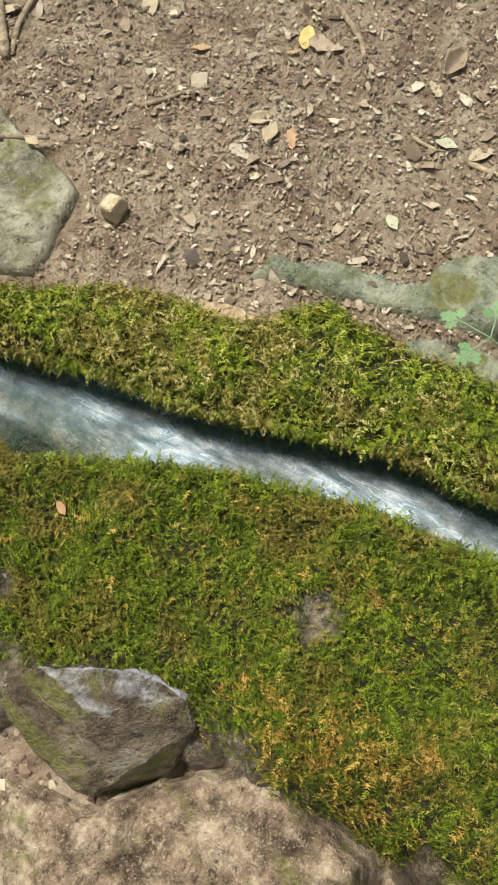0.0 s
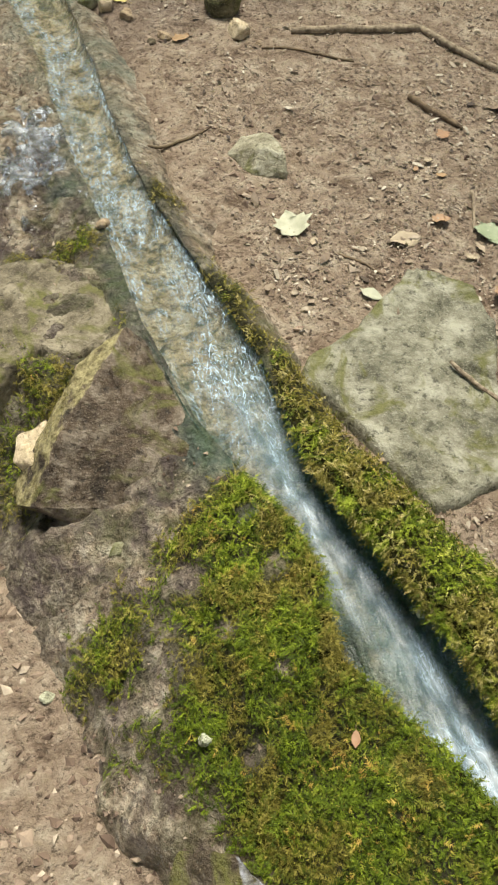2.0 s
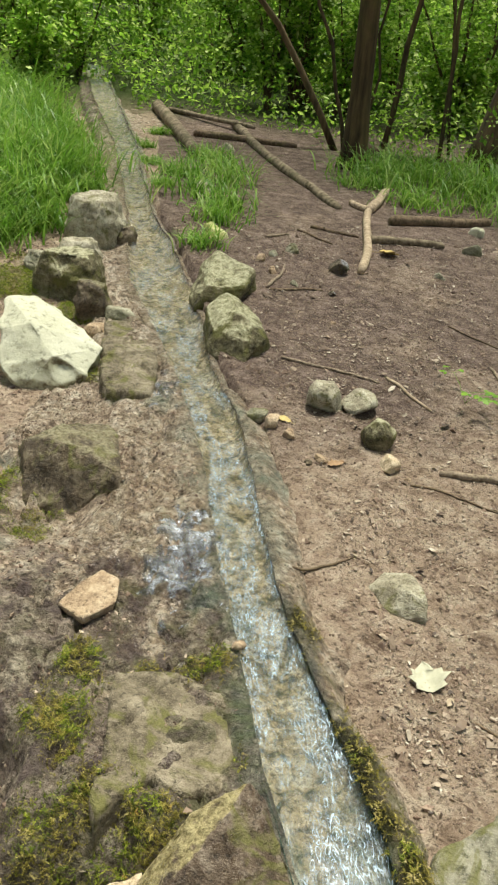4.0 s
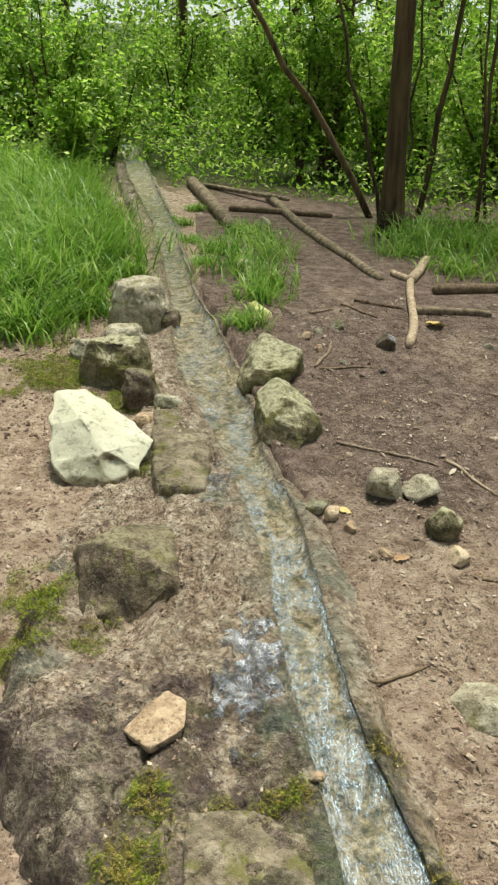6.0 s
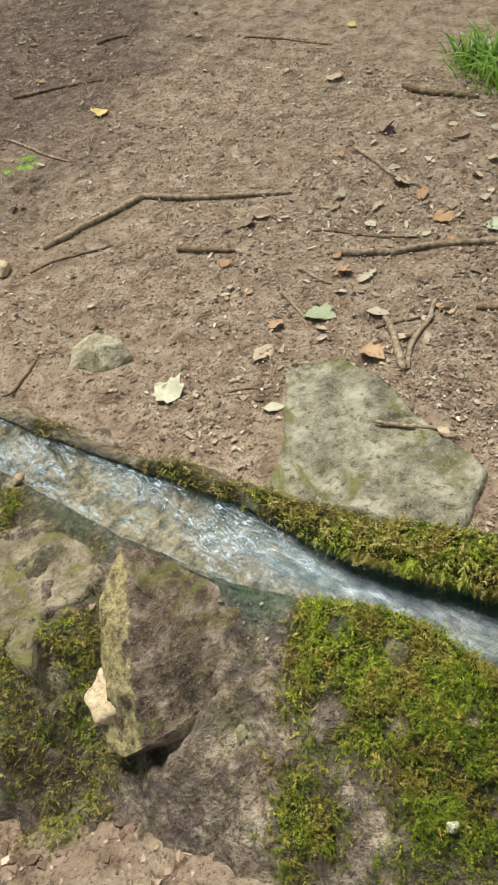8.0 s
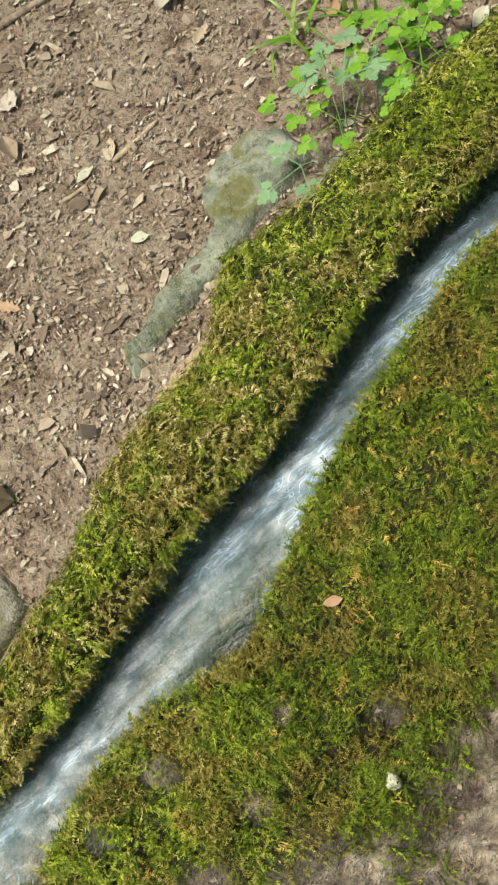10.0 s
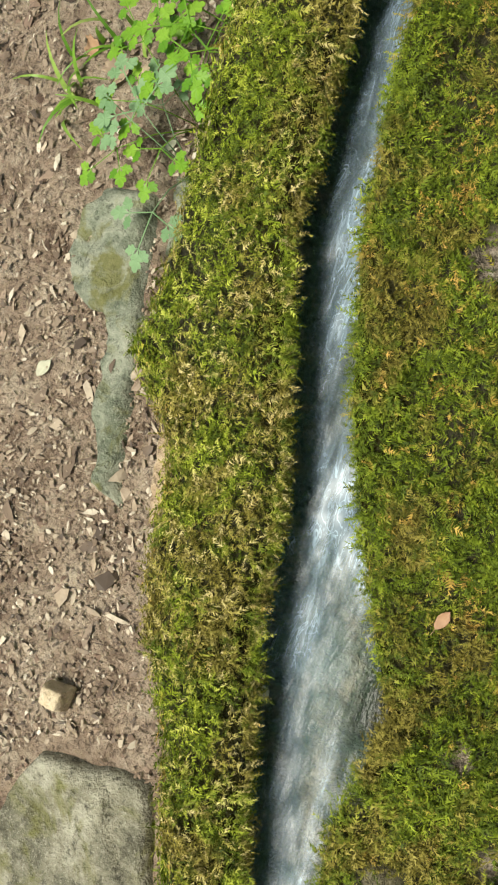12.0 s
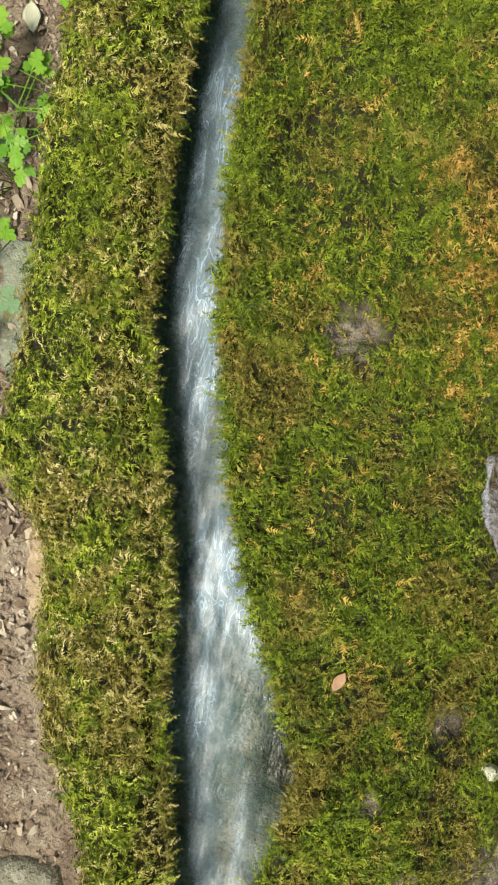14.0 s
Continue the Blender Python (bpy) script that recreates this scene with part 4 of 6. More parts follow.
def frond():
    """A feathery moss shoot, 1 long, along x: a bowed stem with paired narrow leaflets."""
    n = 7

    def arch(t):
        return 0.36 * t - 0.46 * t * t
    verts = [(i / n, 0.0, arch(i / n)) for i in range(n + 1)]
    faces = []
    for i in range(n):
        t = (i + 0.5) / n
        w = 0.27 * (1 - t) ** 0.7 + 0.04
        m = len(verts)
        verts.append(((i + 0.55) / n, 0.012, arch(t) + 0.004))
        verts.append((t + 0.13, w, arch(t) - 0.03))
        verts.append((t + 0.13, -w, arch(t) - 0.03))
        faces += [(i, m, m + 1), (i, m + 2, m), (i, i + 1, m)]
    return np.array(verts), faces


def build_moss(parent, name, x0, x1, y0, y1, count, side, seed, label):
    rng = np.random.default_rng(seed)
    x, y = rng.uniform(x0, x1, count), rng.uniform(y0, y1, count)
    l, r = chan_l(y), chan_r(y)
    on = (x < l + 0.004) if side == "l" else (x > r - 0.004)
    keep = on & (rng.random(count) < moss_mask(x, y) ** 1.5 * np.clip(0.3 + 1.1 * moss_swell(x, y) / 0.032, 0, 1) * np.interp(y, (1.1, 1.5, 2.4), (1, 0.65, 0.4) if side == "r" else (1, 1, 1)))
    x, y, l, r = x[keep], y[keep], l[keep], r[keep]
    fn = top_z if y0 > 1.2 else (lambda a, b: flank_l(np.maximum(chan_l(b) - a, 0), b)) if side == "l" else (lambda a, b: flank_r(np.maximum(a - chan_r(b), 0), b))
    z = fn(x, y)
    nrm = slope(fn, x, y, 0.02)
    d = np.where(side == "l", l - x, x - r)
    lip = 1 - ease(0.0, 0.022, d)
    toward = 0.0 if side == "l" else np.pi
    spin = rng.uniform(0, 2 * np.pi, len(x))
    spin = np.where(rng.random(len(x)) < lip * 0.6, toward + rng.normal(0, 0.9, len(x)), spin)
    tilt = rng.uniform(-0.05, 0.85, len(x)) * (1 - lip) + lip * rng.uniform(-0.9, 0.1, len(x))
    clump = moss_swell(x, y) / 0.032
    size = rng.uniform(0.011, 0.028, len(x)) * (0.7 + 0.55 * clump) * np.interp(y, (1.1, 1.5), (1, 0.72))
    lift = moss_swell(x, y) * moss_mask(x, y) * ease(0.0, 0.02, d) + rng.uniform(-0.004, 0.004, len(x))
    if y0 < 1.2:
        # shoots that hang over the lip towards the water
        m = 9000 if side == "r" else 4500
        hy = rng.uniform(y0, 1.2, m)
        way = 1 if side == "l" else -1
        edge, top = (chan_l(hy), left_top(hy)) if side == "l" else (chan_r(hy), right_top(hy))
        down = rng.random(m) ** 1.3 * (0.05 if side == "r" else 0.035) * (0.6 + 0.6 * rough(edge * 0 + 2.0, hy, 0.05, 309, 2)) * np.interp(hy, (0.95, 1.2), (1, 0.3))
        hx = edge - way * rng.uniform(0.0, 0.010, m)
        x, y, z, d = np.append(x, hx), np.append(y, hy), np.append(z, top + 0.006 - down), np.append(d, np.zeros(m))
        nrm = np.append(nrm, np.stack([np.full(m, way * 0.8), rng.normal(0, 0.3, m), np.full(m, 0.6)], 1), 0)
        spin = np.append(spin, toward + rng.normal(0, 1.0, m))
        tilt, size, lift = np.append(tilt, rng.uniform(-0.5, 0.5, m)), np.append(size, rng.uniform(0.010, 0.020, m)), np.append(lift, np.zeros(m))
    v, f = frond()
    vv = np.repeat(v[None], len(x), 0)
    vv[:, :, 1] += (rng.normal(0, 0.28, len(x))[:, None]) * vv[:, :, 0] ** 2
    vv[:, :, 2] += (rng.normal(0, 0.22, len(x))[:, None]) * vv[:, :, 0] ** 2
    vv[:, :, 1] *= rng.uniform(0.5, 1.15, len(x))[:, None]
    vv += rng.normal(0, 0.028, vv.shape)
    place = np.stack([x, y, z + lift], 1)
    pts, faces = scatter(vv, f, place, nrm, spin, tilt, size)
    ob = mesh_object(name, pts, faces, MOSS, False, parent)
    rust = np.exp(-(((x + 0.08) / 0.10) ** 2 + ((y - 0.12) / 0.20) ** 2)) * 0.36 + 0.12 * np.exp(-((d - np.where(side == "l", 0.12, 0.22)) / 0.07) ** 2) + (0.06 * (1 - ease(0.6, 0.95, y)) if side == "l" else 0.30 * np.exp(-((d - 0.95 * bank_width(y)) / 0.03) ** 2))
    store(ob, "rust", np.repeat(rust, len(v)))
    # left bank toned darker: browner growth plus the shade of its slope
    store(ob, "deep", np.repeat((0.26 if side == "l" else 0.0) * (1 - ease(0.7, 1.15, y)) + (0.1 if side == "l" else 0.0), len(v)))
    store(ob, "dull", np.repeat(ease(1.05, 1.5, y) * (0.14 if side == "r" else 0.05 - 0.12 * ease(2.4, 2.9, y)) + (-0.02 * (1 - ease(0.6, 0.9, y)) if side == "l" else 0.0), len(v)))
    return tagged(ob, label, kind="stuff")


def build_litter():
    rng = np.random.default_rng(7)
    n = 400000
    x, y = rng.uniform(0.1, 2.7, n), rng.uniform(-0.5, 5.8, n)
    dens = np.interp(y - 0.25 * x, (-0.9, 0.9, 1.6, 3.0, 5.6), (1.0, 0.95, 0.5, 0.22, 0.25)) * np.clip(0.62 + 0.9 * rough(x, y, 0.3, 201), 0.08, 1.3)
    keep = (x > chan_r(y) + bank_width(y) * np.interp(y, (1.0, 1.6), (1.0, 1.5))) & (rng.random(n) < dens)
    keep &= (np.hypot((x - 0.47) / 0.24, (y - 1.42) / 0.34) > 1) | (rng.random(n) < 0.08)
    x, y = x[keep], y[keep]
    n = len(x)
    tv = np.array([(-0.5, -0.1, 0), (-0.2, -0.27, 0.03), (0.25, -0.2, 0.05), (0.5, 0.02, 0), (0.2, 0.25, 0.06), (-0.25, 0.22, 0.02)])
    shape = np.broadcast_to(tv, (n, 6, 3)) * rng.uniform(0.55, 1.25, (n, 6, 1))
    shape = shape * np.stack([np.ones(n), 0.12 + 1.1 * rng.random(n) ** 1.3, rng.uniform(0.2, 3.5, n)], 1)[:, None, :]
    size = rng.lognormal(-4.95, 0.64, n).clip(0.003, 0.06)
    pts, faces = scatter(shape, [(0, 1, 5), (1, 4, 5), (1, 2, 4), (2, 3, 4)], np.stack([x, y, ground_z(x, y) + 0.004 + 0.004 * rng.random(n)], 1), slope(ground_z, x, y), rng.uniform(0, 6.28, n), rng.normal(0, 0.34, n), size)
    return tagged(mesh_object("leaf_litter", pts, faces, LITTER, False), "broken brown and tan bits of dead leaves", "leaf litter", kind="stuff")


def build_crumbs():
    rng = np.random.default_rng(17)
    n = 80000
    x, y = rng.uniform(-1.8, 2.6, n), rng.uniform(-0.4, 5.6, n)
    base = ground_z(x, y)
    right = x > chan_r(y) + bank_width(y) * 0.9
    left = base > rock_z(x, y) - 0.004
    keep = (right | left) & (rng.random(n) < 0.5 + 0.6 * rough(x, y, 0.3, 211))
    x, y = x[keep], y[keep]
    n = len(x)
    tv = np.array([(1, 0, 0), (0, 1, 0), (-1, 0, 0), (0, -1, 0), (0, 0, 0.8), (0, 0, -0.6)])
    shape = tv[None] * rng.uniform(0.6, 1.2, (n, 6, 1)) * np.array([1, 0.8, 0.6]) + rng.normal(0, 0.2, (n, 6, 3))
    size = rng.lognormal(-5.5, 0.6, n).clip(0.0015, 0.024)
    size = np.where(x < chan_l(y), np.minimum(size * 1.6, 0.018), size)
    tri = [(0, 1, 4), (1, 2, 4), (2, 3, 4), (3, 0, 4), (1, 0, 5), (2, 1, 5), (3, 2, 5), (0, 3, 5)]
    pts, faces = scatter(shape, tri, np.stack([x, y, ground_z(x, y) + 0.001], 1), slope(ground_z, x, y), rng.uniform(0, 6.28, n), rng.normal(0, 0.3, n), size)
    return tagged(mesh_object("soil_crumbs", pts, faces, CRUMB, False), "loose crumbs of soil and grit", "grit", kind="stuff")


def build_grass(name, places, blades, high, spread, seed, label):
    """A tuft field of long arching blades."""
    rng = np.random.default_rng(seed)
    vs, fs = [], []
    P = np.array(places)
    which = P[rng.integers(len(P), size=blades)]
    feet = which[:, :2] + rng.normal(0, spread, (blades, 2)) * which[:, 2:]
    heights = top_z(feet[:, 0], feet[:, 1]) - 0.01
    for (x, y), z, s in zip(feet.tolist(), heights.tolist(), which[:, 2].tolist()):
        h, a = high * s * rng.uniform(0.55, 1.15), rng.uniform(0, 6.28)
        lean, droop, w = rng.uniform(0.1, 0.6), rng.uniform(0.35, 1.35), rng.uniform(0.003, 0.0085) * (0.6 + 0.5 * s)
        dx, dy, o = math.cos(a), math.sin(a), len(vs)
        for i in range(6):
            t = i / 5
            k = w * (1 - t) ** 0.7 + 0.0004
            px, pz = h * (lean * t + 0.5 * droop * t * t), h * (t - 0.55 * droop * t ** 2.6)
            vs += [(x + dx * px - dy * k, y + dy * px + dx * k, z + pz), (x + dx * px + dy * k, y + dy * px - dx * k, z + pz + 0.001)]
        fs += [(o + 2 * i, o + 2 * i + 1, o + 2 * i + 3, o + 2 * i + 2) for i in range(5)]
    return tagged(mesh_object(name, vs, fs, GRASS, True), label, "grass", kind="stuff")


LEAF_V = np.array([(0, 0, 0), (0.45, -0.27, 0.03), (1.0, 0, -0.1), (0.45, 0.27, 0.03)])
LEAF_F = [(0, 1, 2), (0, 2, 3)]


def leaf_cloud(name, centres, radii, per, size, mat, parent, seed, flat=0.6):
    rng = np.random.default_rng(seed)
    c, rad = np.array(centres), np.array(radii)
    i = rng.integers(len(c), size=per)
    g = rng.normal(0, 1, (per, 3))
    g /= np.linalg.norm(g, axis=1, keepdims=True)
    p = c[i] + g * (rad[i] * rng.random(per) ** 0.5)[:, None] * np.array([1, 1, 0.7])
    nrm = rng.normal(0, 1, (per, 3)) * (1.15 - flat) + np.array([0, 0, 1.0])
    pts, faces = scatter(LEAF_V, LEAF_F, p, nrm, rng.uniform(0, 6.28, per), rng.normal(-0.3, 0.35, per), size * rng.uniform(0.6, 1.3, per))
    return mesh_object(name, pts, faces, mat, False, parent)


def limb(base, tip, r0, r1, mat, parent, name, seed, sag=0.06, n=9, sides=8):
    rng = random.Random(seed)
    a, b = Vector(base), Vector(tip)
    ln = (b - a).length
    pts = []
    for i in range(n + 1):
        t = i / n
        w = Vector((rng.uniform(-1, 1), rng.uniform(-1, 1), rng.uniform(-1, 1))) * ln * 0.012
        pts.append(a.lerp(b, t) + w * (i > 0) + Vector((0, 0, -sag * ln * math.sin(math.pi * t))))
    vs, fs = tube_mesh(name, pts, [r0 + (r1 - r0) * i / n for i in range(n + 1)], sides, mat, 0.05, seed)
    return mesh_object(name, vs, fs, mat, True, parent)


def tree(label, at, height, r, lean, seed, leaves=900, crown_low=2.2, leaf=0.08, branches=6, name="tree", group="woodland trees"):
    """A tapered trunk flared at its foot, limbs and a loose crown of single leaves."""
    rng = random.Random(seed)
    x, y = at
    z = float(ground_z(x, y)) - 0.05
    root = tagged(new(name), label, "tree", group)
    root.location = (x, y, z)
    n = 16
    pts, radii = [], []
    for i in range(n + 1):
        t = i / n
        h = height * t ** 1.5
        pts.append(Vector((lean[0] * h + 0.02 * r * rng.uniform(-1, 1), lean[1] * h, h)))
        flare = 1 + 0.7 * math.exp(-h / (2.0 * r + 0.05))
        radii.append(r * flare * (1 - 0.75 * h / height))
    vs, fs = tube_mesh("trunk", pts, radii, 14, TRUNK, 0.035, seed)
    mesh_object("trunk", vs, fs, TRUNK, True, root)
    cs, rs = [], []
    for k in range(branches):
        h = crown_low + (height * 0.9 - crown_low) * (k + rng.random()) / branches
        a = rng.uniform(0, 6.28)
        ln = rng.uniform(0.16, 0.3) * height
        p = Vector((lean[0] * h, lean[1] * h, h))
        q = p + Vector((math.cos(a) * ln, math.sin(a) * ln, ln * rng.uniform(0.1, 0.5)))
        limb(p, q, r * 0.28, r * 0.06, TRUNK, root, "limb", seed * 31 + k, -0.03, 6, 6)
        for s in (0.45, 0.75, 1.0):
            cs.append(tuple(p.lerp(q, s)))
            rs.append(ln * 0.34)
    leaf_cloud("crown", cs, rs, leaves, leaf, GREEN, root, seed + 100)
    return root


def shrub(label, at, height, wide, seed, leaves=700, leaf=0.06, name="shrub", group="woodland undergrowth", low=0.12, mat=None):
    rng = random.Random(seed)
    x, y = at
    root = tagged(new(name), label, "shrub", group)
    root.location = (x, y, float(ground_z(x, y)) - 0.03)
    cs, rs = [], []
    for k in range(5):
        a = rng.uniform(0, 6.28)
        tip = (math.cos(a) * wide * rng.uniform(0.3, 0.7), math.sin(a) * wide * rng.uniform(0.3, 0.7), height * rng.uniform(0.6, 1.0))
        limb((0, 0, 0), tip, 0.012 + 0.006 * height, 0.003, TRUNK, root, "stem", seed * 17 + k, -0.05, 6, 5)
        for s in (0.3, 0.5, 0.7, 0.85, 1.0):
            cs.append(tuple(v * s + rng.uniform(-0.1, 0.1) * wide for v in tip))
            rs.append(wide * rng.uniform(0.18, 0.4))
    cs = [(a, b, max(c, low)) for a, b, c in cs]
    leaf_cloud("foliage", cs, rs, leaves, leaf, mat or GREEN, root, seed + 300)
    return root



def bramble_floor(name, label, count, y0, y1, x0, x1, high, leaf, seed):
    """Low leafy ground cover, each leaf on its own."""
    rng = np.random.default_rng(seed)
    x, y = rng.uniform(x0, x1, count), y0 + (y1 - y0) * rng.random(count) ** 1.3
    clear = (y > np.interp(x, (-9, -3, -1.2, -0.6, 1.0, 1.5, 2.2, 4), (6, 7.5, 9.8, 10.0, 9.2, 8.1, 7.3, 6.3)) + 0.5 * rough(x, y, 0.6, seed + 3)) & (rng.random(count) < 0.45 + 0.9 * rough(x, y, 0.9, seed + 1))
    clear &= (np.abs(x - 0.5 * (chan_l(y) + chan_r(y))) > 0.3) | (y > 10.8)
    x, y = x[clear], y[clear]
    n = len(x)
    z = ground_z(x, y) + high * rng.random(n) ** 1.6 * (0.5 + np.clip(rough(x, y, 1.5, seed + 5) + 0.5, 0, 1))
    nrm = rng.normal(0, 0.45, (n, 3)) + np.array([0, 0, 1.0])
    pts, faces = scatter(LEAF_V, LEAF_F, np.stack([x, y, z], 1), nrm, rng.uniform(0, 6.28, n), rng.normal(-0.3, 0.4, n), leaf * rng.uniform(0.5, 1.4, n) * np.interp(y, (8, 13), (0.7, 1.1)))
    return tagged(mesh_object(name, pts, faces, GREEN, False), label, "undergrowth", kind="stuff")


def far_woods(seed=900):
    """The crowns of the woods beyond, as single leaf sprays."""
    rng = np.random.default_rng(seed)
    n = 80000
    x, y = rng.uniform(-26, 26, n), rng.uniform(17, 44, n)
    z = ground_z(x, y) + 11 * rng.random(n) ** 1.5
    keep = rng.random(n) < 0.35 + 0.8 * rough(x + 0.5 * z, y + z, 2.2, seed)
    x, y, z = x[keep], y[keep], z[keep]
    n = len(x)
    nrm = rng.normal(0, 0.6, (n, 3)) + np.array([0, -0.35, 1.0])
    pts, faces = scatter(LEAF_V, LEAF_F, np.stack([x, y, z], 1), nrm, rng.uniform(0, 6.28, n), rng.normal(-0.3, 0.4, n), rng.uniform(0.2, 0.5, n))
    return tagged(mesh_object("far_woods", pts, faces, GREEN, False), "green woods farther up the slope", "woods", kind="stuff")


def herb(label, at, leaves, seed, mat, name="herb_plant"):
    """A low herb: thin stalks, each with a leaf cut into lobed leaflets."""
    rng = random.Random(seed)
    x, y = at
    root = tagged(new(name), label, "plant", "herbs beside the moss")
    root.location = (x, y, float(top_z(x, y)))
    for k in range(leaves):
        a, ln = rng.uniform(0, 6.28), rng.uniform(0.05, 0.12)
        hub = Vector((math.cos(a) * ln, math.sin(a) * ln, rng.uniform(0.05, 0.12)))
        vs, fs = tube_mesh("stalk", [Vector((0, 0, 0)), hub * 0.5 + Vector((0, 0, 0.015)), hub], [0.0013, 0.001, 0.0008], 5, mat)
        mesh_object("stalk", vs, fs, mat, True, root)
        bm = bmesh.new()
        size = rng.uniform(0.065, 0.092)
        half = ((0.0, 0.02), (0.22, 0.07), (0.34, 0.27), (0.46, 0.33), (0.52, 0.22), (0.64, 0.31), (0.76, 0.30), (0.80, 0.16), (0.94, 0.13), (1.0, 0.0))
        rim = list(half) + [(u, -w) for u, w in reversed(half[1:-1])]
        for spoke, far in ((-72, 0.46), (0, 0.74), (72, 0.46)):
            turn = Euler((0, 0, radians(spoke) + a)).to_matrix()
            knot = turn @ Vector((far, 0, 0.05)) * size
            side = turn @ Vector((0, 0.012, 0)) * size
            q = [bm.verts.new(hub + p) for p in (-side, knot * 1.02 - side, knot * 1.02 + side, side)]
            bm.faces.new(q)
            for twist, lng in ((-62, 0.34), (0, 0.48), (62, 0.34)):
                d = Euler((rng.uniform(-0.2, 0.2), rng.uniform(-0.05, 0.3), radians(spoke + twist + rng.uniform(-8, 8)) + a)).to_matrix()
                mid = bm.verts.new(hub + knot + d @ Vector((0.5, 0, 0.02)) * size * lng)
                ring = [bm.verts.new(hub + knot + d @ Vector((u, w, 0.05 * math.sin(3 * u) - 0.3 * w * w)) * size * lng) for u, w in rim]
                for p, q in zip(ring, ring[1:] + ring[:1]):
                    bm.faces.new((mid, p, q))
        part("leaf_blade", bm, mat, root)
    return root


def build_grit():
    """Tan grit and flakes lying on the rock of the near side."""
    rng = np.random.default_rng(27)
    n = 26000
    x, y = rng.uniform(-1.05, -0.05, n), rng.uniform(0.3, 4.4, n)
    d = chan_l(y) - x
    keep = (d > 0.03) & (rng.random(n) < np.clip(0.25 + 1.3 * rough(x, y, 0.22, 231), 0, 1)) & (moss_mask(x, y) < 0.3)
    x, y = x[keep], y[keep]
    n = len(x)
    tv = np.array([(1, 0, 0), (0, 1, 0), (-1, 0, 0), (0, -1, 0), (0, 0, 0.8), (0, 0, -0.6)])
    shape = tv[None] * rng.uniform(0.6, 1.2, (n, 6, 1)) * np.array([1, 0.8, 0.6]) + rng.normal(0, 0.22, (n, 6, 3))
    size = rng.lognormal(-5.6, 0.5, n).clip(0.0015, 0.010)
    tri = [(0, 1, 4), (1, 2, 4), (2, 3, 4), (3, 0, 4), (1, 0, 5), (2, 1, 5), (3, 2, 5), (0, 3, 5)]
    pts, faces = scatter(shape, tri, np.stack([x, y, rock_z(x, y) + 0.001], 1), slope(rock_z, x, y), rng.uniform(0, 6.28, n), rng.normal(0, 0.3, n), size)
    return tagged(mesh_object("travertine_grit", pts, faces, CRUMB, False), "tan crumbs of travertine lying on the rock", "grit", kind="stuff")


def added_canopy_tree(at, height, seed):
    """An unseen tall tree added round the clearing; its crown closes the place above, filters the light and is mirrored
    in the water.
    """
    rng = random.Random(seed)
    x, y = at
    root = tagged(new("tree"), "unseen tall tree added round the clearing to filter and reflect light", "tree", "trees round the clearing")
    root.location = (x, y, float(ground_z(x, y)) - 0.05)
    limb((0, 0, 0), (rng.uniform(-0.4, 0.4), rng.uniform(-0.4, 0.4), height), 0.2, 0.05, TRUNK, root, "trunk", seed, 0.0, 10, 10)
    cs, rs = [], []
    for k in range(9):
        a, h = k * 2.4 + rng.random(), height * rng.uniform(0.5, 0.95)
        ln = rng.uniform(1.2, 3.2)
        tip = (math.cos(a) * ln, math.sin(a) * ln, h + rng.uniform(0.2, 1.2))
        limb((0, 0, h), tip, 0.05, 0.012, TRUNK, root, "limb", seed * 7 + k, -0.03, 5, 5)
        cs += [tip, tuple(0.6 * c + 0.4 * b for c, b in zip(tip, (0, 0, h)))]
        rs += [rng.uniform(0.7, 1.3), rng.uniform(0.6, 1.0)]
    leaf_cloud("crown", cs, rs, 1500, 0.24, GREEN, root, seed + 40)
    return root


# ---- ground, channel, water, moss ----
build_ground()
channel = build_channel()
build_water()
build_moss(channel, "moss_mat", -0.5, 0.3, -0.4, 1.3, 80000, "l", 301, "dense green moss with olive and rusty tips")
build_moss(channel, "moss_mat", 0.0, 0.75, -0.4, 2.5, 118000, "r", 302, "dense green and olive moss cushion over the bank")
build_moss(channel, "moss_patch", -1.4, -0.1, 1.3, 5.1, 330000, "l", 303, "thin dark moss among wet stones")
build_litter()
build_crumbs()
build_grit()
build_trickle("trickle", "thin glittering sheet of water spilling over wet rock", -0.25, 2.45, 0.14, 0.28, 71)
build_trickle("trickle", "thin glittering sheet of water spilling over wet rock", -0.31, 3.55, 0.08, 0.2, 72)

# ---- stones of the far bank ----
bedded_slab("slab", "flat grey limestone slab bedded level in the soil", ((0.60, 1.80), (0.74, 1.71), (0.745, 1.58), (0.67, 1.42), (0.61, 1.22), (0.575, 1.14), (0.45, 1.10), (0.36, 1.09), (0.31, 1.23), (0.26, 1.37), (0.20, 1.48), (0.24, 1.55), (0.39, 1.63)), SLAB_STONE, (-0.118, -0.11, 0.085), 5, 0.011, 0.010, 0.06, 0.0055, "rock", 0.014)
bedded_slab("slab", "green-grey flat stone half hidden by soil and moss", ((0.84, 0.33), (0.80, 0.40), (0.73, 0.42), (0.69, 0.55), (0.63, 0.70), (0.575, 0.72), (0.60, 0.58), (0.64, 0.44), (0.66, 0.30), (0.69, 0.22), (0.80, 0.20)), GREEN_STONE, (-0.182, -0.08, 0.0), 6, 0.025, 0.032, 0.06)
hull_stone("small_stone", "small tan angular stone on the soil", [(0.54, 1.01, -0.165), (0.595, 1.02, -0.165), (0.60, 1.055, -0.165), (0.545, 1.06, -0.165), (0.543, 1.015, -0.125), (0.588, 1.02, -0.13), (0.585, 1.05, -0.128), (0.548, 1.045, -0.122)], BUFF, 8, 0.0025, 0.004)
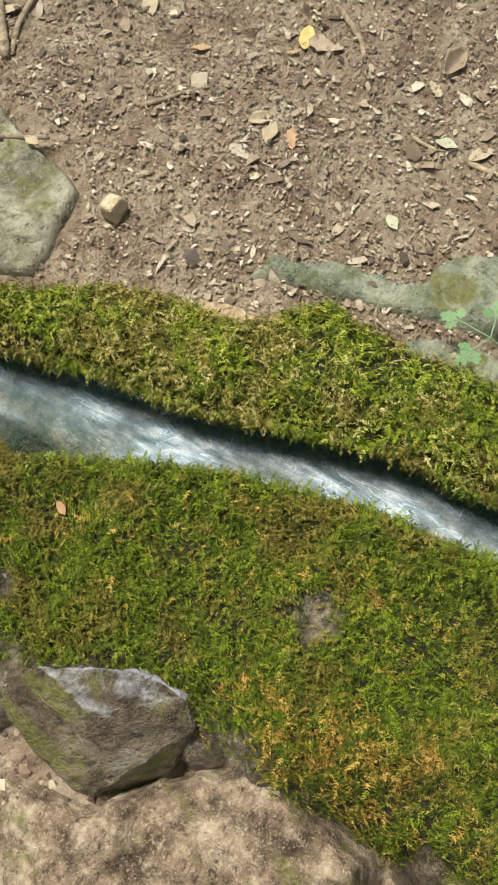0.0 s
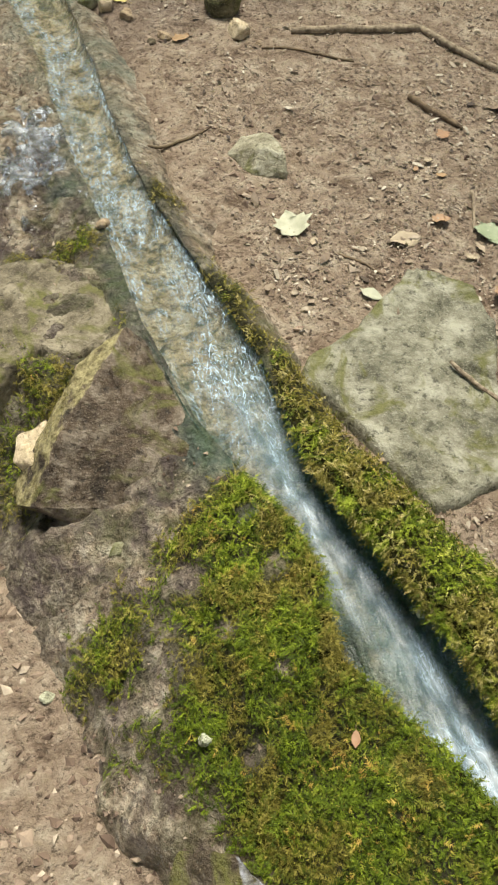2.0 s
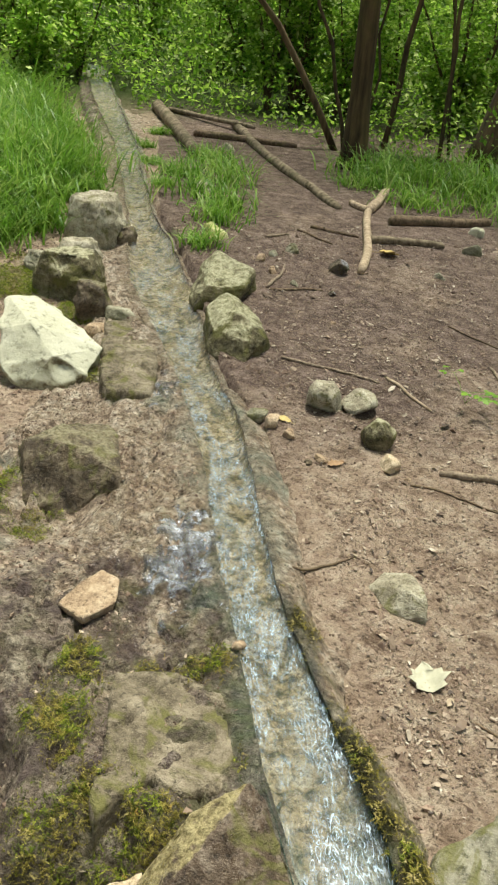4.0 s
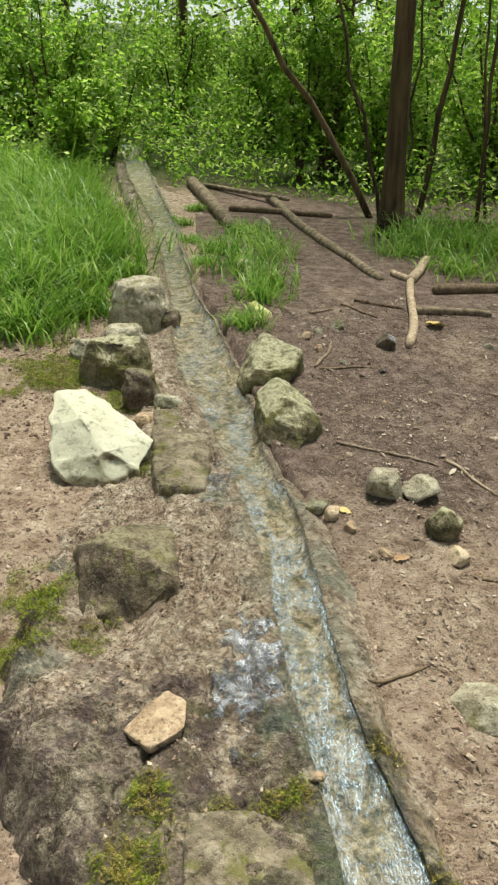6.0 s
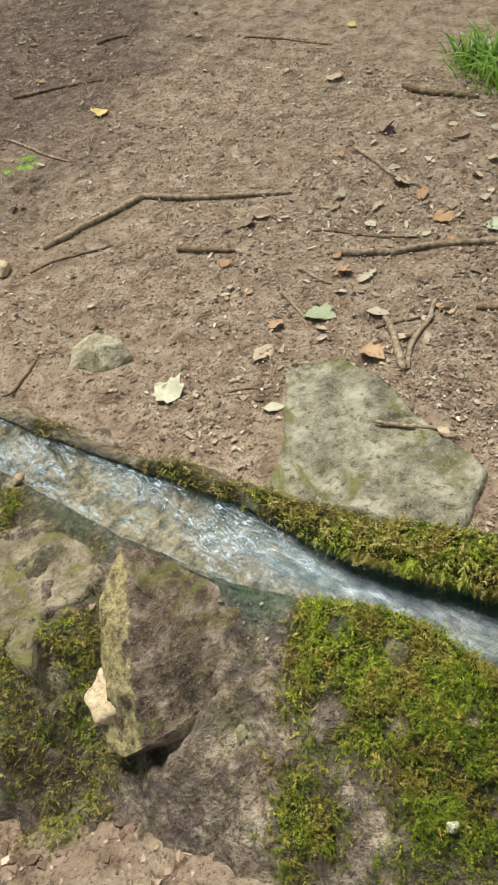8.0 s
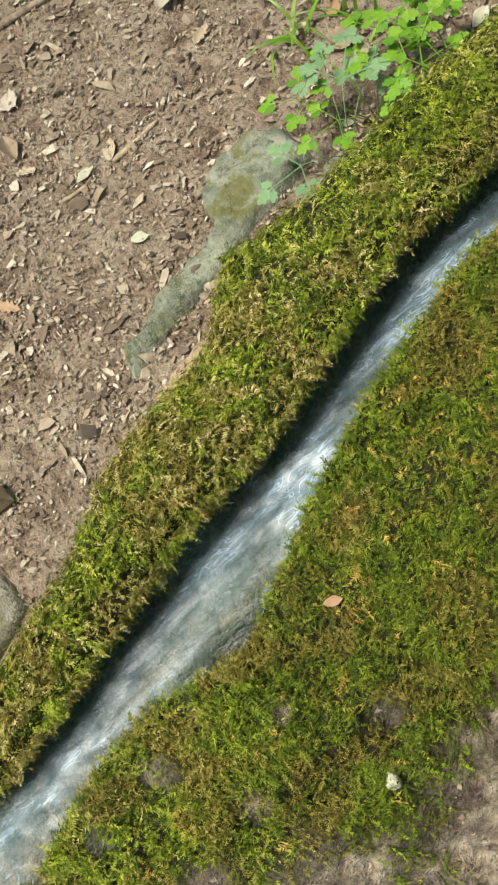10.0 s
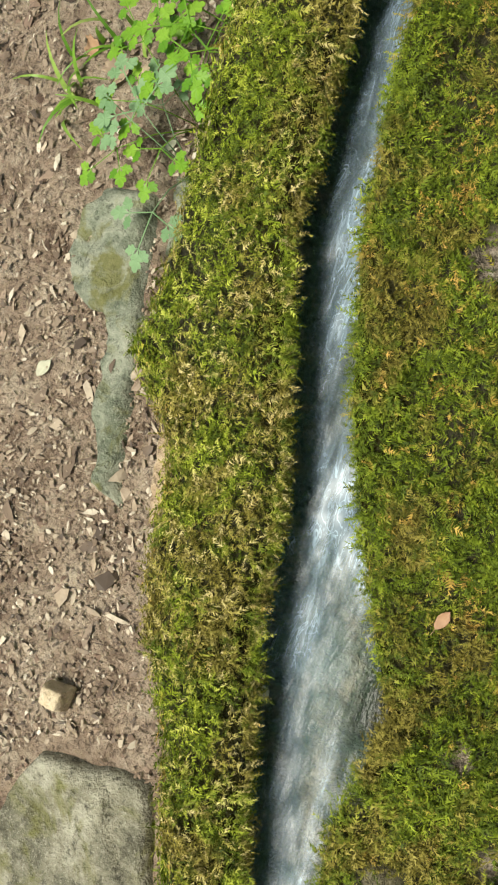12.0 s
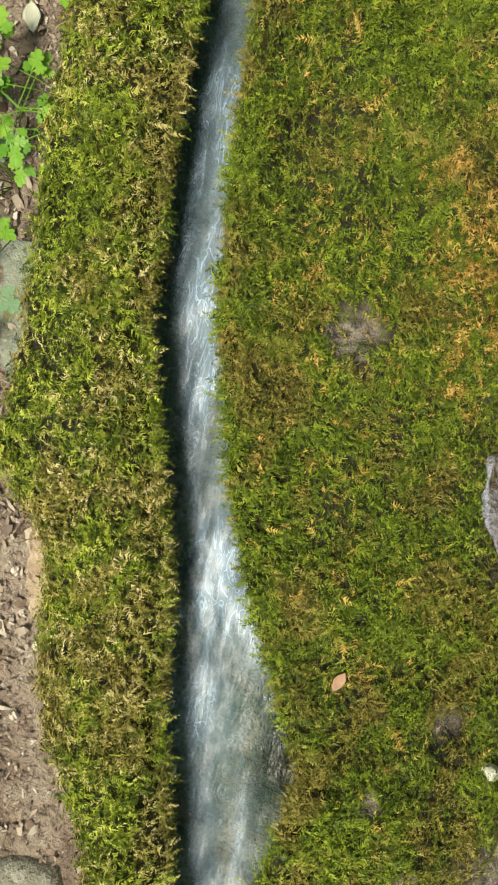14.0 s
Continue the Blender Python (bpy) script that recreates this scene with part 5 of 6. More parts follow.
hull_stone("boulder", "rounded grey stone half sunk in the soil", [(0.28, 2.40, -0.10), (0.28, 2.39, -0.055), (0.34, 2.44, -0.03), (0.41, 2.40, -0.015), (0.425, 2.27, -0.015), (0.42, 2.24, -0.06), (0.42, 2.24, -0.11), (0.32, 2.28, -0.07), (0.32, 2.29, -0.11), (0.36, 2.31, -0.005), (0.40, 2.44, -0.10)], COBBLE, 12, 0.005, 0.02)
for i, (cx, cy, w, h, mt, lb) in enumerate(((0.335, 3.44, 0.15, 0.125, COBBLE, "rounded grey cobble"), (0.475, 3.45, 0.15, 0.085, COBBLE, "low pale grey cobble"), (0.485, 3.20, 0.135, 0.11, MOSSY_STONE, "round olive-brown cobble"), (0.495, 3.03, 0.08, 0.055, BUFF, "small tan stone"))):
    rock("cobble", lb + " beside others on the soil", settle(cx, cy, 0.012), (w, w * 0.95, h), (5 * i, -4, 40 * i), mt, 20 + i, 7, 0.03, 0.75, 4, "cobbles by the water")
for i, (cx, cy, w, h, mt) in enumerate(((0.05, 3.33, 0.085, 0.05, GREY_STONE), (0.10, 3.27, 0.07, 0.05, TAN_STONE), (0.15, 3.20, 0.06, 0.03, TAN_STONE), (0.25, 3.05, 0.06, 0.022, TAN_STONE), (0.20, 3.02, 0.03, 0.025, DARK_STONE), (0.55, 2.95, 0.035, 0.02, TAN_STONE), (0.69, 4.93, 0.14, 0.08, BLUE_STONE), (0.46, 5.22, 0.09, 0.05, GREY_STONE), (0.24, 5.05, 0.07, 0.05, TAN_STONE), (0.31, 5.14, 0.06, 0.04, GREY_STONE), (0.27, 4.85, 0.07, 0.04, TAN_STONE), (0.38, 4.7, 0.06, 0.03, GREY_STONE), (0.58, 4.6, 0.05, 0.03, BLUE_STONE), (0.16, 3.98, 0.03, 0.02, WHITE_STONE), (1.80, 5.86, 0.15, 0.07, WHITE_STONE), (1.60, 5.45, 0.16, 0.03, GREY_STONE), (-0.05, 6.35, 0.2, 0.12, COBBLE), (0.25, 8.1, 0.14, 0.1, COBBLE), (1.25, 4.95, 0.09, 0.03, GREY_STONE), (0.52, 4.25, 0.05, 0.02, TAN_STONE))):
    rock("stone", "small angular stone lying on damp soil", settle(cx, cy, 0.008), (w, w * 0.8, h), (6 * i, -4 * i, 47 * i), mt, 120 + i, 7, 0.03, 0.6, 3, "small stones on the soil")
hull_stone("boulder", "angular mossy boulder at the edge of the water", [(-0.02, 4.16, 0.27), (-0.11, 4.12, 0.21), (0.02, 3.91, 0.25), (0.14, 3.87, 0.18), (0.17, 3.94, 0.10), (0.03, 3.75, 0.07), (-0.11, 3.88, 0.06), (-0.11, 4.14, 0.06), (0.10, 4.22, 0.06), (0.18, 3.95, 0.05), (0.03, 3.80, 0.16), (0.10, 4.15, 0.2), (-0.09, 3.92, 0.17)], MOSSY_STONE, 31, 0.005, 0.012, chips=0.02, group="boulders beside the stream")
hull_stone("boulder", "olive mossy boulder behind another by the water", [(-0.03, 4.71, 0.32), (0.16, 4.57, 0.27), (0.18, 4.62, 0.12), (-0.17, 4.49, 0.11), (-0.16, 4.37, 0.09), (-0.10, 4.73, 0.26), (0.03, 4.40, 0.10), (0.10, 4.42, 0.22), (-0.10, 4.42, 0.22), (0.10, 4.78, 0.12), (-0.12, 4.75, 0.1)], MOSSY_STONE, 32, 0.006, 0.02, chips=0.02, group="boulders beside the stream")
hull_stone("stone", "flat yellow-green stone on the grassy bank", [(-0.08, 5.38, 0.21), (0.02, 5.30, 0.20), (0.10, 5.36, 0.20), (-0.02, 5.48, 0.22), (-0.06, 5.40, 0.30), (0.02, 5.34, 0.27), (0.08, 5.37, 0.26), (-0.01, 5.46, 0.30)], LIME_STONE, 33, 0.006, 0.012)

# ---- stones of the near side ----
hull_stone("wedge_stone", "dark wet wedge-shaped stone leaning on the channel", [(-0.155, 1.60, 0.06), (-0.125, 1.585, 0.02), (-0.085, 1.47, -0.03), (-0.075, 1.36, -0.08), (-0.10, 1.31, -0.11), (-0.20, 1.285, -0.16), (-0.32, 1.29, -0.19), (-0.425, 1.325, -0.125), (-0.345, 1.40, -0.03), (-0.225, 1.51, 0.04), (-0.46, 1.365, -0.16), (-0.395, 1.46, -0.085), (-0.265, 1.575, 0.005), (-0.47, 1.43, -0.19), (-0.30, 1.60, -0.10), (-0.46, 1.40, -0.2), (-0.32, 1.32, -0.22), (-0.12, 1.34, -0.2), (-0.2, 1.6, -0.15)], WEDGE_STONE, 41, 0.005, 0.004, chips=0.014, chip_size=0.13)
hull_stone("small_stone", "tan stone wedged against the dark stone", [(-0.43, 1.50, -0.09), (-0.36, 1.51, -0.075), (-0.40, 1.42, -0.11), (-0.45, 1.45, -0.12), (-0.43, 1.50, -0.16), (-0.36, 1.50, -0.16), (-0.40, 1.42, -0.17)], BUFF, 47, 0.004, 0.006)
bedded_slab("slab", "buff limestone slab bedded beside the channel", ((-0.44, 1.985), (-0.28, 2.0), (-0.17, 1.93), (-0.155, 1.76), (-0.19, 1.66), (-0.275, 1.66), (-0.354, 1.712), (-0.41, 1.66), (-0.462, 1.61), (-0.475, 1.665), (-0.45, 1.815)), TAN_SLAB, (-0.036, -0.03, 0.07), 42, 0.007, 0.014, 0.13, 0.005, "rock", 0.014)
hull_stone("flat_stone", "flat orange-tan stone lying on wet rock", [(-0.595, 2.275, -0.03), (-0.55, 2.33, -0.015), (-0.485, 2.39, -0.005), (-0.43, 2.34, 0.005), (-0.44, 2.25, -0.01), (-0.525, 2.195, -0.02), (-0.59, 2.28, -0.05), (-0.485, 2.38, -0.05), (-0.44, 2.33, -0.045), (-0.45, 2.25, -0.045), (-0.525, 2.205, -0.05)], TAN_STONE, 43, 0.004, 0.006)
hull_stone("block", "brown stone block jutting from the rock, mossy on one side", [(-0.775, 3.06, 0.055), (-0.70, 3.03, 0.075), (-0.60, 3.02, 0.065), (-0.54, 2.97, 0.055), (-0.455, 2.90, 0.02), (-0.67, 3.14, 0.075), (-0.47, 3.13, 0.04), (-0.79, 2.90, -0.16), (-0.67, 2.86, -0.18), (-0.57, 2.87, -0.17), (-0.47, 2.86, -0.12), (-0.82, 3.2, -0.05), (-0.5, 3.3, 0.0), (-0.80, 2.93, -0.26), (-0.48, 2.9, -0.26), (-0.5, 3.3, -0.2), (-0.82, 3.2, -0.2)], DARK_STONE, 44, 0.006, 0.006, chips=0.012, chip_size=0.15)
hull_stone("block", "large freshly broken pale limestone block", [(-0.967, 4.04, 0.237), (-0.86, 4.10, 0.225), (-0.69, 3.98, 0.155), (-0.557, 3.84, 0.092), (-0.62, 3.715, 0.028), (-0.752, 3.72, 0.096), (-0.856, 3.835, 0.197), (-0.985, 3.86, 0.15), (-0.962, 3.74, 0.04), (-0.878, 3.69, -0.035), (-0.75, 3.675, -0.075), (-0.625, 3.70, -0.03), (-0.575, 3.84, 0.0), (-0.70, 4.04, 0.02), (-0.93, 4.10, 0.05), (-0.80, 3.72, -0.06), (-0.64, 3.9, -0.06)], FRESH_STONE, 45, 0.0015, 0.003, chips=0.05, chip_size=0.10)
bedded_slab("slab", "buff stone slab between the pale block and the water", ((-0.57, 4.25), (-0.46, 4.24), (-0.34, 4.12), (-0.32, 3.76), (-0.35, 3.46), (-0.53, 3.51), (-0.57, 3.75)), TAN_SLAB, (0.07, 0.02, 0.02), 46, 0.009, 0.016, 0.1, 0.006)
for i, (cx, cy, w, h, mt, lb) in enumerate(((-0.68, 5.42, 0.37, 0.29, COBBLE, "large grey pitted boulder"), (-0.75, 5.10, 0.28, 0.13, COBBLE, "flat pale grey stone"), (-0.76, 4.68, 0.38, 0.25, MOSSY_STONE, "olive boulder with a lichened top"), (-0.635, 4.40, 0.19, 0.17, DARK_STONE, "dark brown angular stone"), (-0.50, 4.33, 0.16, 0.075, GREY_STONE, "small flat grey stone"), (-0.94, 4.92, 0.17, 0.13, GREY_STONE, "pale rounded stone"), (-0.60, 4.20, 0.13, 0.06, TAN_STONE, "low tan stone"), (-0.46, 4.25, 0.10, 0.05, DARK_STONE, "small dark stone"), (-0.53, 5.40, 0.17, 0.11, DARK_STONE, "dark wet stone"), (-0.68, 4.22, 0.07, 0.045, TAN_STONE, "small tan stone"))):
    rng_s = random.Random(350 + i)
    fx, fy, fz = settle(cx, cy, 0.03)
    ring = [(math.cos(a) * w * rng_s.uniform(0.42, 0.55), math.sin(a) * w * rng_s.uniform(0.34, 0.46)) for a in [k * 6.283 / 7 + rng_s.uniform(-0.25, 0.25) for k in range(7)]]
    tilt = rng_s.uniform(-0.22, 0.22)
    body = [(fx + p, fy + q, fz - 0.02) for p, q in ring] + [(fx + 1.04 * p, fy + 1.04 * q, fz + h * rng_s.uniform(0.35, 0.6)) for p, q in ring] + [(fx + 0.72 * p, fy + 0.72 * q, fz + h * (rng_s.uniform(0.86, 1.0) + tilt * p / w)) for p, q in ring]
    hull_stone("boulder", lb + " piled beside the stream", body, mt, 350 + i, 0.008 if w > 0.15 else 0.004, 0.018 if w > 0.15 else 0.008, group="stones piled by the stream", chips=0.03 if w > 0.15 else 0.0)
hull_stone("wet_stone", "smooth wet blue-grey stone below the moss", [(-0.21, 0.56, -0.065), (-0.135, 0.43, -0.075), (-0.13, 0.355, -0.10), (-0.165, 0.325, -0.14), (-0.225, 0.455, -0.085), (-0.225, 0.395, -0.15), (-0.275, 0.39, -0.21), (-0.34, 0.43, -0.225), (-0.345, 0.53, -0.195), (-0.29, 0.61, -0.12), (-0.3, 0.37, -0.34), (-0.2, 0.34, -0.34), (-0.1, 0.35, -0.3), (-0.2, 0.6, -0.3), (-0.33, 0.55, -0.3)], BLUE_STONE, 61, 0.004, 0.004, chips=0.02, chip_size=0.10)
bedded_slab("crust_stone", "crumbly tan travertine block at the foot of the ridge", ((-0.42, 0.60), (-0.35, 0.44), (-0.22, 0.31), (-0.15, 0.21), (-0.18, 0.02), (-0.35, -0.05), (-0.6, 0.1), (-0.62, 0.45)), CRUST_STONE, (-0.225, 0.12, 0.02), 62, 0.04, 0.03, 0.12, 0.007)
bedded_slab("wet_stone", "dark grey wet stone under the moss", ((0.06, -0.05), (-0.03, -0.02), (-0.11, 0.0), (-0.19, -0.06), (-0.2, -0.3), (0.05, -0.3)), BLUE_STONE, (-0.135, 0.5, 0.0), 66, 0.03, 0.015, 0.12)
bedded_slab("rock_rim", "pale tan rock showing along the edge of the moss", ((0.405, 0.50), (0.445, 0.485), (0.455, 0.58), (0.425, 0.69), (0.395, 0.67), (0.385, 0.58)), TAN_STONE, (0.0, -0.25, 0.0), 68, 0.012, 0.02, 0.16, 0.006)
rock("pebble", "pale chip of stone on the wet rock", settle(-0.28, 1.205, 0.004), (0.045, 0.03, 0.022), (8, 0, 25), GREY_STONE, 69, 7, 0.03, 0, 3)
rock("pebble", "small pale stone caught in the lip of the moss", (0.20, 0.84, -0.052), (0.022, 0.02, 0.016), (0, 0, 10), WHITE_STONE, 73, 6, 0.03, 0, 3)
rock("pebble", "small white pebble on the moss", settle(-0.21, 0.756, -0.016), (0.026, 0.022, 0.018), (0, 0, 0), WHITE_STONE, 63, 5, 0.02, 0, 3)
rock("pebble", "small white stone on tan grit", settle(-0.47, 1.0, 0.004), (0.03, 0.025, 0.02), (0, 0, 30), WHITE_STONE, 64, 6, 0.02, 0, 3)
rock("pebble", "small pale stone at the water's edge", settle(-0.13, 2.07, -0.004), (0.04, 0.03, 0.02), (0, 0, 30), TAN_STONE, 65, 6, 0.02, 0, 3)

# ---- sticks ----
for i, (a, b, r, mt, lb) in enumerate((
        ((2.39, 2.59), (2.42, 2.24), 0.016, DARK_STICK, "thick dark stick on the soil"), ((2.38, 1.99), (2.46, 1.68), 0.013, STICK, "grey-brown stick near the grass"),
        ((1.29, 2.70), (1.43, 2.44), 0.010, STICK, "brown stick on trodden soil"), ((1.83, 2.45), (1.70, 2.06), 0.010, STICK, "bent tan stick on the soil"),
        ((1.17, 2.08), (1.52, 1.61), 0.013, STICK, "long straight stick among dead leaves"), ((1.62, 1.58), (1.74, 1.38), 0.014, STICK, "thick stick end among dead leaves"),
        ((1.82, 1.78), (2.05, 1.71), 0.007, STICK, "thin stick on leaf litter"), ((2.20, 1.73), (1.87, 1.64), 0.008, STICK, "weathered stick on leaf litter"),
        ((1.26, 2.21), (1.41, 1.87), 0.005, DARK_STICK, "thin dark twig on the soil"), ((1.72, 1.72), (1.80, 1.59), 0.007, PALE_WOOD, "pale bare twig on leaf litter"),
        ((0.80, 1.53), (0.98, 1.72), 0.013, STICK, "short knobbly stick beside the grey slab"), ((0.92, 1.71), (1.05, 1.62), 0.005, DARK_STICK, "thin twig among dead leaves"),
        ((1.13, 1.64), (0.82, 1.53), 0.009, STICK, "straight tan stick near the grey slab"), ((1.15, 1.51), (1.23, 1.40), 0.010, DARK_STICK, "curl of bark on the litter"),
        ((0.83, 1.17), (0.94, 1.06), 0.006, STICK, "small forked twig on the soil"), ((1.40, 1.16), (1.50, 1.11), 0.007, STICK, "short twig among dead leaves"),
        ((1.31, 1.01), (1.52, 0.87), 0.009, STICK, "brown stick on leaf litter"), ((1.27, 0.93), (1.15, 0.80), 0.008, STICK, "short stick beside a yellow leaf"),
        ((1.66, 1.49), (1.74, 1.37), 0.015, STICK, "thick grey stick on leaf litter"), ((1.61, 0.94), (1.71, 0.76), 0.015, STICK, "thick brown stick on leaf litter"),
        ((1.60, 0.58), (1.44, 0.17), 0.010, STICK, "long pale stick on leaf litter"), ((1.56, 0.59), (1.41, 0.55), 0.008, PALE_WOOD, "short pale stick on leaf litter"),
        ((1.43, 0.28), (1.50, 0.16), 0.010, STICK, "stick end on leaf litter"), ((1.01, 0.48), (1.01, 0.36), 0.006, PALE_WOOD, "pale forked twig on the litter"),
        ((1.02, 0.61), (1.01, 0.55), 0.005, PALE_WOOD, "pale bit of twig on the litter"), ((0.21, 3.84), (0.61, 3.67), 0.008, STICK, "thin tan stick reaching from a boulder"),
        ((0.65, 3.71), (0.78, 3.45), 0.008, PALE_WOOD, "pale straight stick on damp soil"), ((1.18, 3.89), (1.19, 3.43), 0.007, STICK, "curved stick on damp soil"),
        ((0.55, 2.92), (0.82, 2.77), 0.005, DARK_STICK, "thin dark twig beside the long stick"), ((1.48, 4.21), (1.83, 3.94), 0.009, DARK_STICK, "dark twig on damp soil"),
        ((2.52, 3.61), (2.64, 3.31), 0.008, STICK, "brown stick on trodden soil"), ((2.14, 4.33), (2.30, 4.26), 0.010, DARK_STICK, "short dark stick on the soil"),
        ((0.92, 2.54), (1.02, 2.36), 0.012, DARK_STICK, "dark strip of bark on the soil"), ((0.92, 2.08), (0.85, 1.92), 0.006, STICK, "thin twig beside a green leaf"),
        ((1.05, 2.11), (1.04, 1.97), 0.008, STICK, "short stick on trodden soil"), ((1.11, 4.31), (1.35, 4.08), 0.005, DARK_STICK, "thin dark twig on damp soil"),
        ((0.63, 5.70), (0.92, 5.59), 0.012, DARK_STICK, "dark stick beside the pale branch"), ((0.53, 5.61), (0.72, 5.41), 0.008, DARK_STICK, "thin dark stick on damp soil"),
        ((0.32, 5.44), (0.47, 5.52), 0.009, STICK, "short stick among small stones"), ((0.23, 4.63), (0.37, 4.98), 0.010, STICK, "brown stick beside a boulder"),
        ((0.24, 4.61), (0.53, 4.64), 0.008, DARK_STICK, "dark stick on damp soil"), ((2.56, 3.55), (2.65, 3.17), 0.006, STICK, "thin stick on trodden soil"),
        ((0.06, 2.42), (0.27, 2.52), 0.005, DARK_STICK, "thin twig above the grey stone"), ((0.44, 1.90), (0.53, 1.80), 0.004, DARK_STICK, "dark twig near a pale leaf"))):
    stick(lb, a, b, r, 0.06, 200 + i, mt, taper=0.7)
stick("long bent brown stick on the soil", (0.68, 3.0), (1.15, 2.93), 0.013, 0.03, 3, STICK, taper=1.0, fork=((0.95, 150, 0.22),))
stick("bent end of the long brown stick", (1.13, 2.935), (1.42, 2.45), 0.013, 0.03, 4, STICK, taper=0.7)
stick("knobbly lichened stick lying on the slab", (0.56, 1.46), (0.65, 1.27), 0.006, 0.08, 11, STICK, 0.0, taper=0.8).location.z = 0.023
for a, b, r, mt, lb in (((0.79, 4.93), (1.11, 6.18), 0.027, PALE_WOOD, "pale barkless forked branch on the soil"), ((1.10, 6.16), (1.38, 6.75), 0.034, PALE_WOOD, "upper arm of the pale branch"), ((1.10, 6.18), (1.02, 6.36), 0.024, PALE_WOOD, "short arm of the pale branch")):
    stick(lb, a, b, r, 0.03, 7, mt, name="branch", group="pale branch", category="branch", taper=0.95)
for a, b, r, mt, lb, lf in (((0.44, 9.35), (0.91, 6.2), 0.042, LOG, "long brown log lying down the slope", -0.02), ((-0.33, 10.05), (-0.02, 7.82), 0.065, LOG, "thick pale broken log beside the stream", 0.0), ((0.02, 8.72), (0.95, 8.45), 0.034, DARK_STICK, "dark log across the slope", 0.0), ((-0.22, 9.96), (0.60, 8.9), 0.026, LOG, "thin log across the log pile", 0.06), ((1.19, 5.90), (1.95, 6.10), 0.036, DARK_STICK, "brown mossy log at the edge of the grass", 0.0), ((0.96, 5.52), (1.44, 5.50), 0.026, LOG, "tan log at the edge of the soil", 0.0), ((1.55, 8.6), (1.98, 7.8), 0.05, DARK_STICK, "dark log at the foot of the trees", 0.0), ((2.0, 8.3), (2.9, 8.0), 0.04, STICK, "thin log between the trees", 0.0)):
    stick(lb, a, b, r, 0.018, int(1000 * r) + 30, mt, lf, name="log", group="fallen logs", category="log", taper=0.8)

# ---- single leaves ----
for i, (at, size, kind, mt, lb) in enumerate((
        ((0.36, 2.04), 0.10, "maple", PALE_LEAF, "pale green-grey curled leaf"), ((0.47, 1.73), 0.065, "beech", PALE_LEAF, "pale flat dead leaf"),
        ((0.64, 1.91), 0.10, "beech", TAN_LEAF, "tan dead leaf pressed flat"), ((0.40, 1.96), 0.035, "beech", TAN_LEAF, "small tan leaf"),
        ((0.89, 1.89), 0.10, "maple", GREY_LEAF, "grey-green curled maple leaf"), ((0.92, 1.62), 0.06, "beech", TAN_LEAF, "tan leaf beside a stick"),
        ((1.49, 2.10), 0.07, "oak", TAN_LEAF, "tan curled leaf"), ((1.55, 1.87), 0.09, "maple", ORANGE_LEAF, "orange-brown crumpled leaf"),
        ((1.58, 1.69), 0.08, "maple", GREY_LEAF, "grey leaf turned over"), ((1.43, 1.86), 0.04, "beech", PALE_LEAF, "small pale leaf"),
        ((1.155, 0.945), 0.07, "beech", YELLOW_LEAF, "yellow fallen leaf"), ((1.25, 1.075), 0.055, "beech", ORANGE_LEAF, "orange-tan leaf"),
        ((1.03, 1.145), 0.05, "beech", BROWN_LEAF, "reddish brown leaf"), ((0.86, 2.16), 0.035, "beech", ORANGE_LEAF, "small orange leaf"),
        ((2.34, 2.92), 0.09, "maple", TAN_LEAF, "pale tan crumpled leaf"), ((2.87, 3.21), 0.07, "beech", YELLOW_LEAF, "yellow leaf"),
        ((2.34, 2.04), 0.10, "beech", PALE_LEAF, "pale green curled leaf"), ((2.38, 1.69), 0.09, "oak", TAN_LEAF, "tan oak leaf"),
        ((1.56, 3.66), 0.08, "maple", YELLOW_LEAF, "yellow-tan maple leaf"), ((1.67, 4.23), 0.08, "oak", ORANGE_LEAF, "orange leaf"),
        ((1.97, 4.65), 0.06, "beech", BROWN_LEAF, "pinkish brown leaf"), ((1.04, 5.30), 0.12, "maple", YELLOW_LEAF, "bright yellow maple leaf"),
        ((1.09, 1.33), 0.07, "beech", TAN_LEAF, "tan torn leaf"), ((0.62, 1.29), 0.04, "beech", TAN_LEAF, "small tan leaf lying on the slab"),
        ((0.91, 0.91), 0.05, "beech", TAN_LEAF, "tan leaf"), ((1.55, 1.21), 0.05, "beech", YELLOW_LEAF, "yellow-green leaf"),
        ((1.15, 0.63), 0.05, "oak", TAN_LEAF, "tan lobed leaf"), ((1.03, 0.54), 0.05, "beech", PALE_LEAF, "pale narrow leaf"),
        ((1.04, 0.47), 0.06, "beech", TAN_LEAF, "pale tan leaf"), ((0.89, 0.87), 0.06, "beech", TAN_LEAF, "tan leaf on its edge"),
        ((0.81, 0.54), 0.04, "beech", PALE_LEAF, "small pale leaf"), ((0.77, 0.02), 0.06, "beech", TAN_LEAF, "tan leaf under the herbs"),
        ((0.15, 3.31), 0.06, "beech", YELLOW_LEAF, "yellow leaf against a stone"), ((0.30, 3.02), 0.07, "oak", ORANGE_LEAF, "rusty leaf on damp soil"),
        ((0.002, 0.652), 0.028, "beech", BROWN_LEAF, "small brown leaf on the moss"))):
    dead_leaf(lb + (" lying on the soil" if i < 34 and "slab" not in lb and "stone" not in lb and "herbs" not in lb else ""), at, size, 47 * i, mt, kind, 500 + i, 0.30, 0.034 if "the slab" in lb else 0.006 if i < 34 else 0.026)
rngl = random.Random(77)
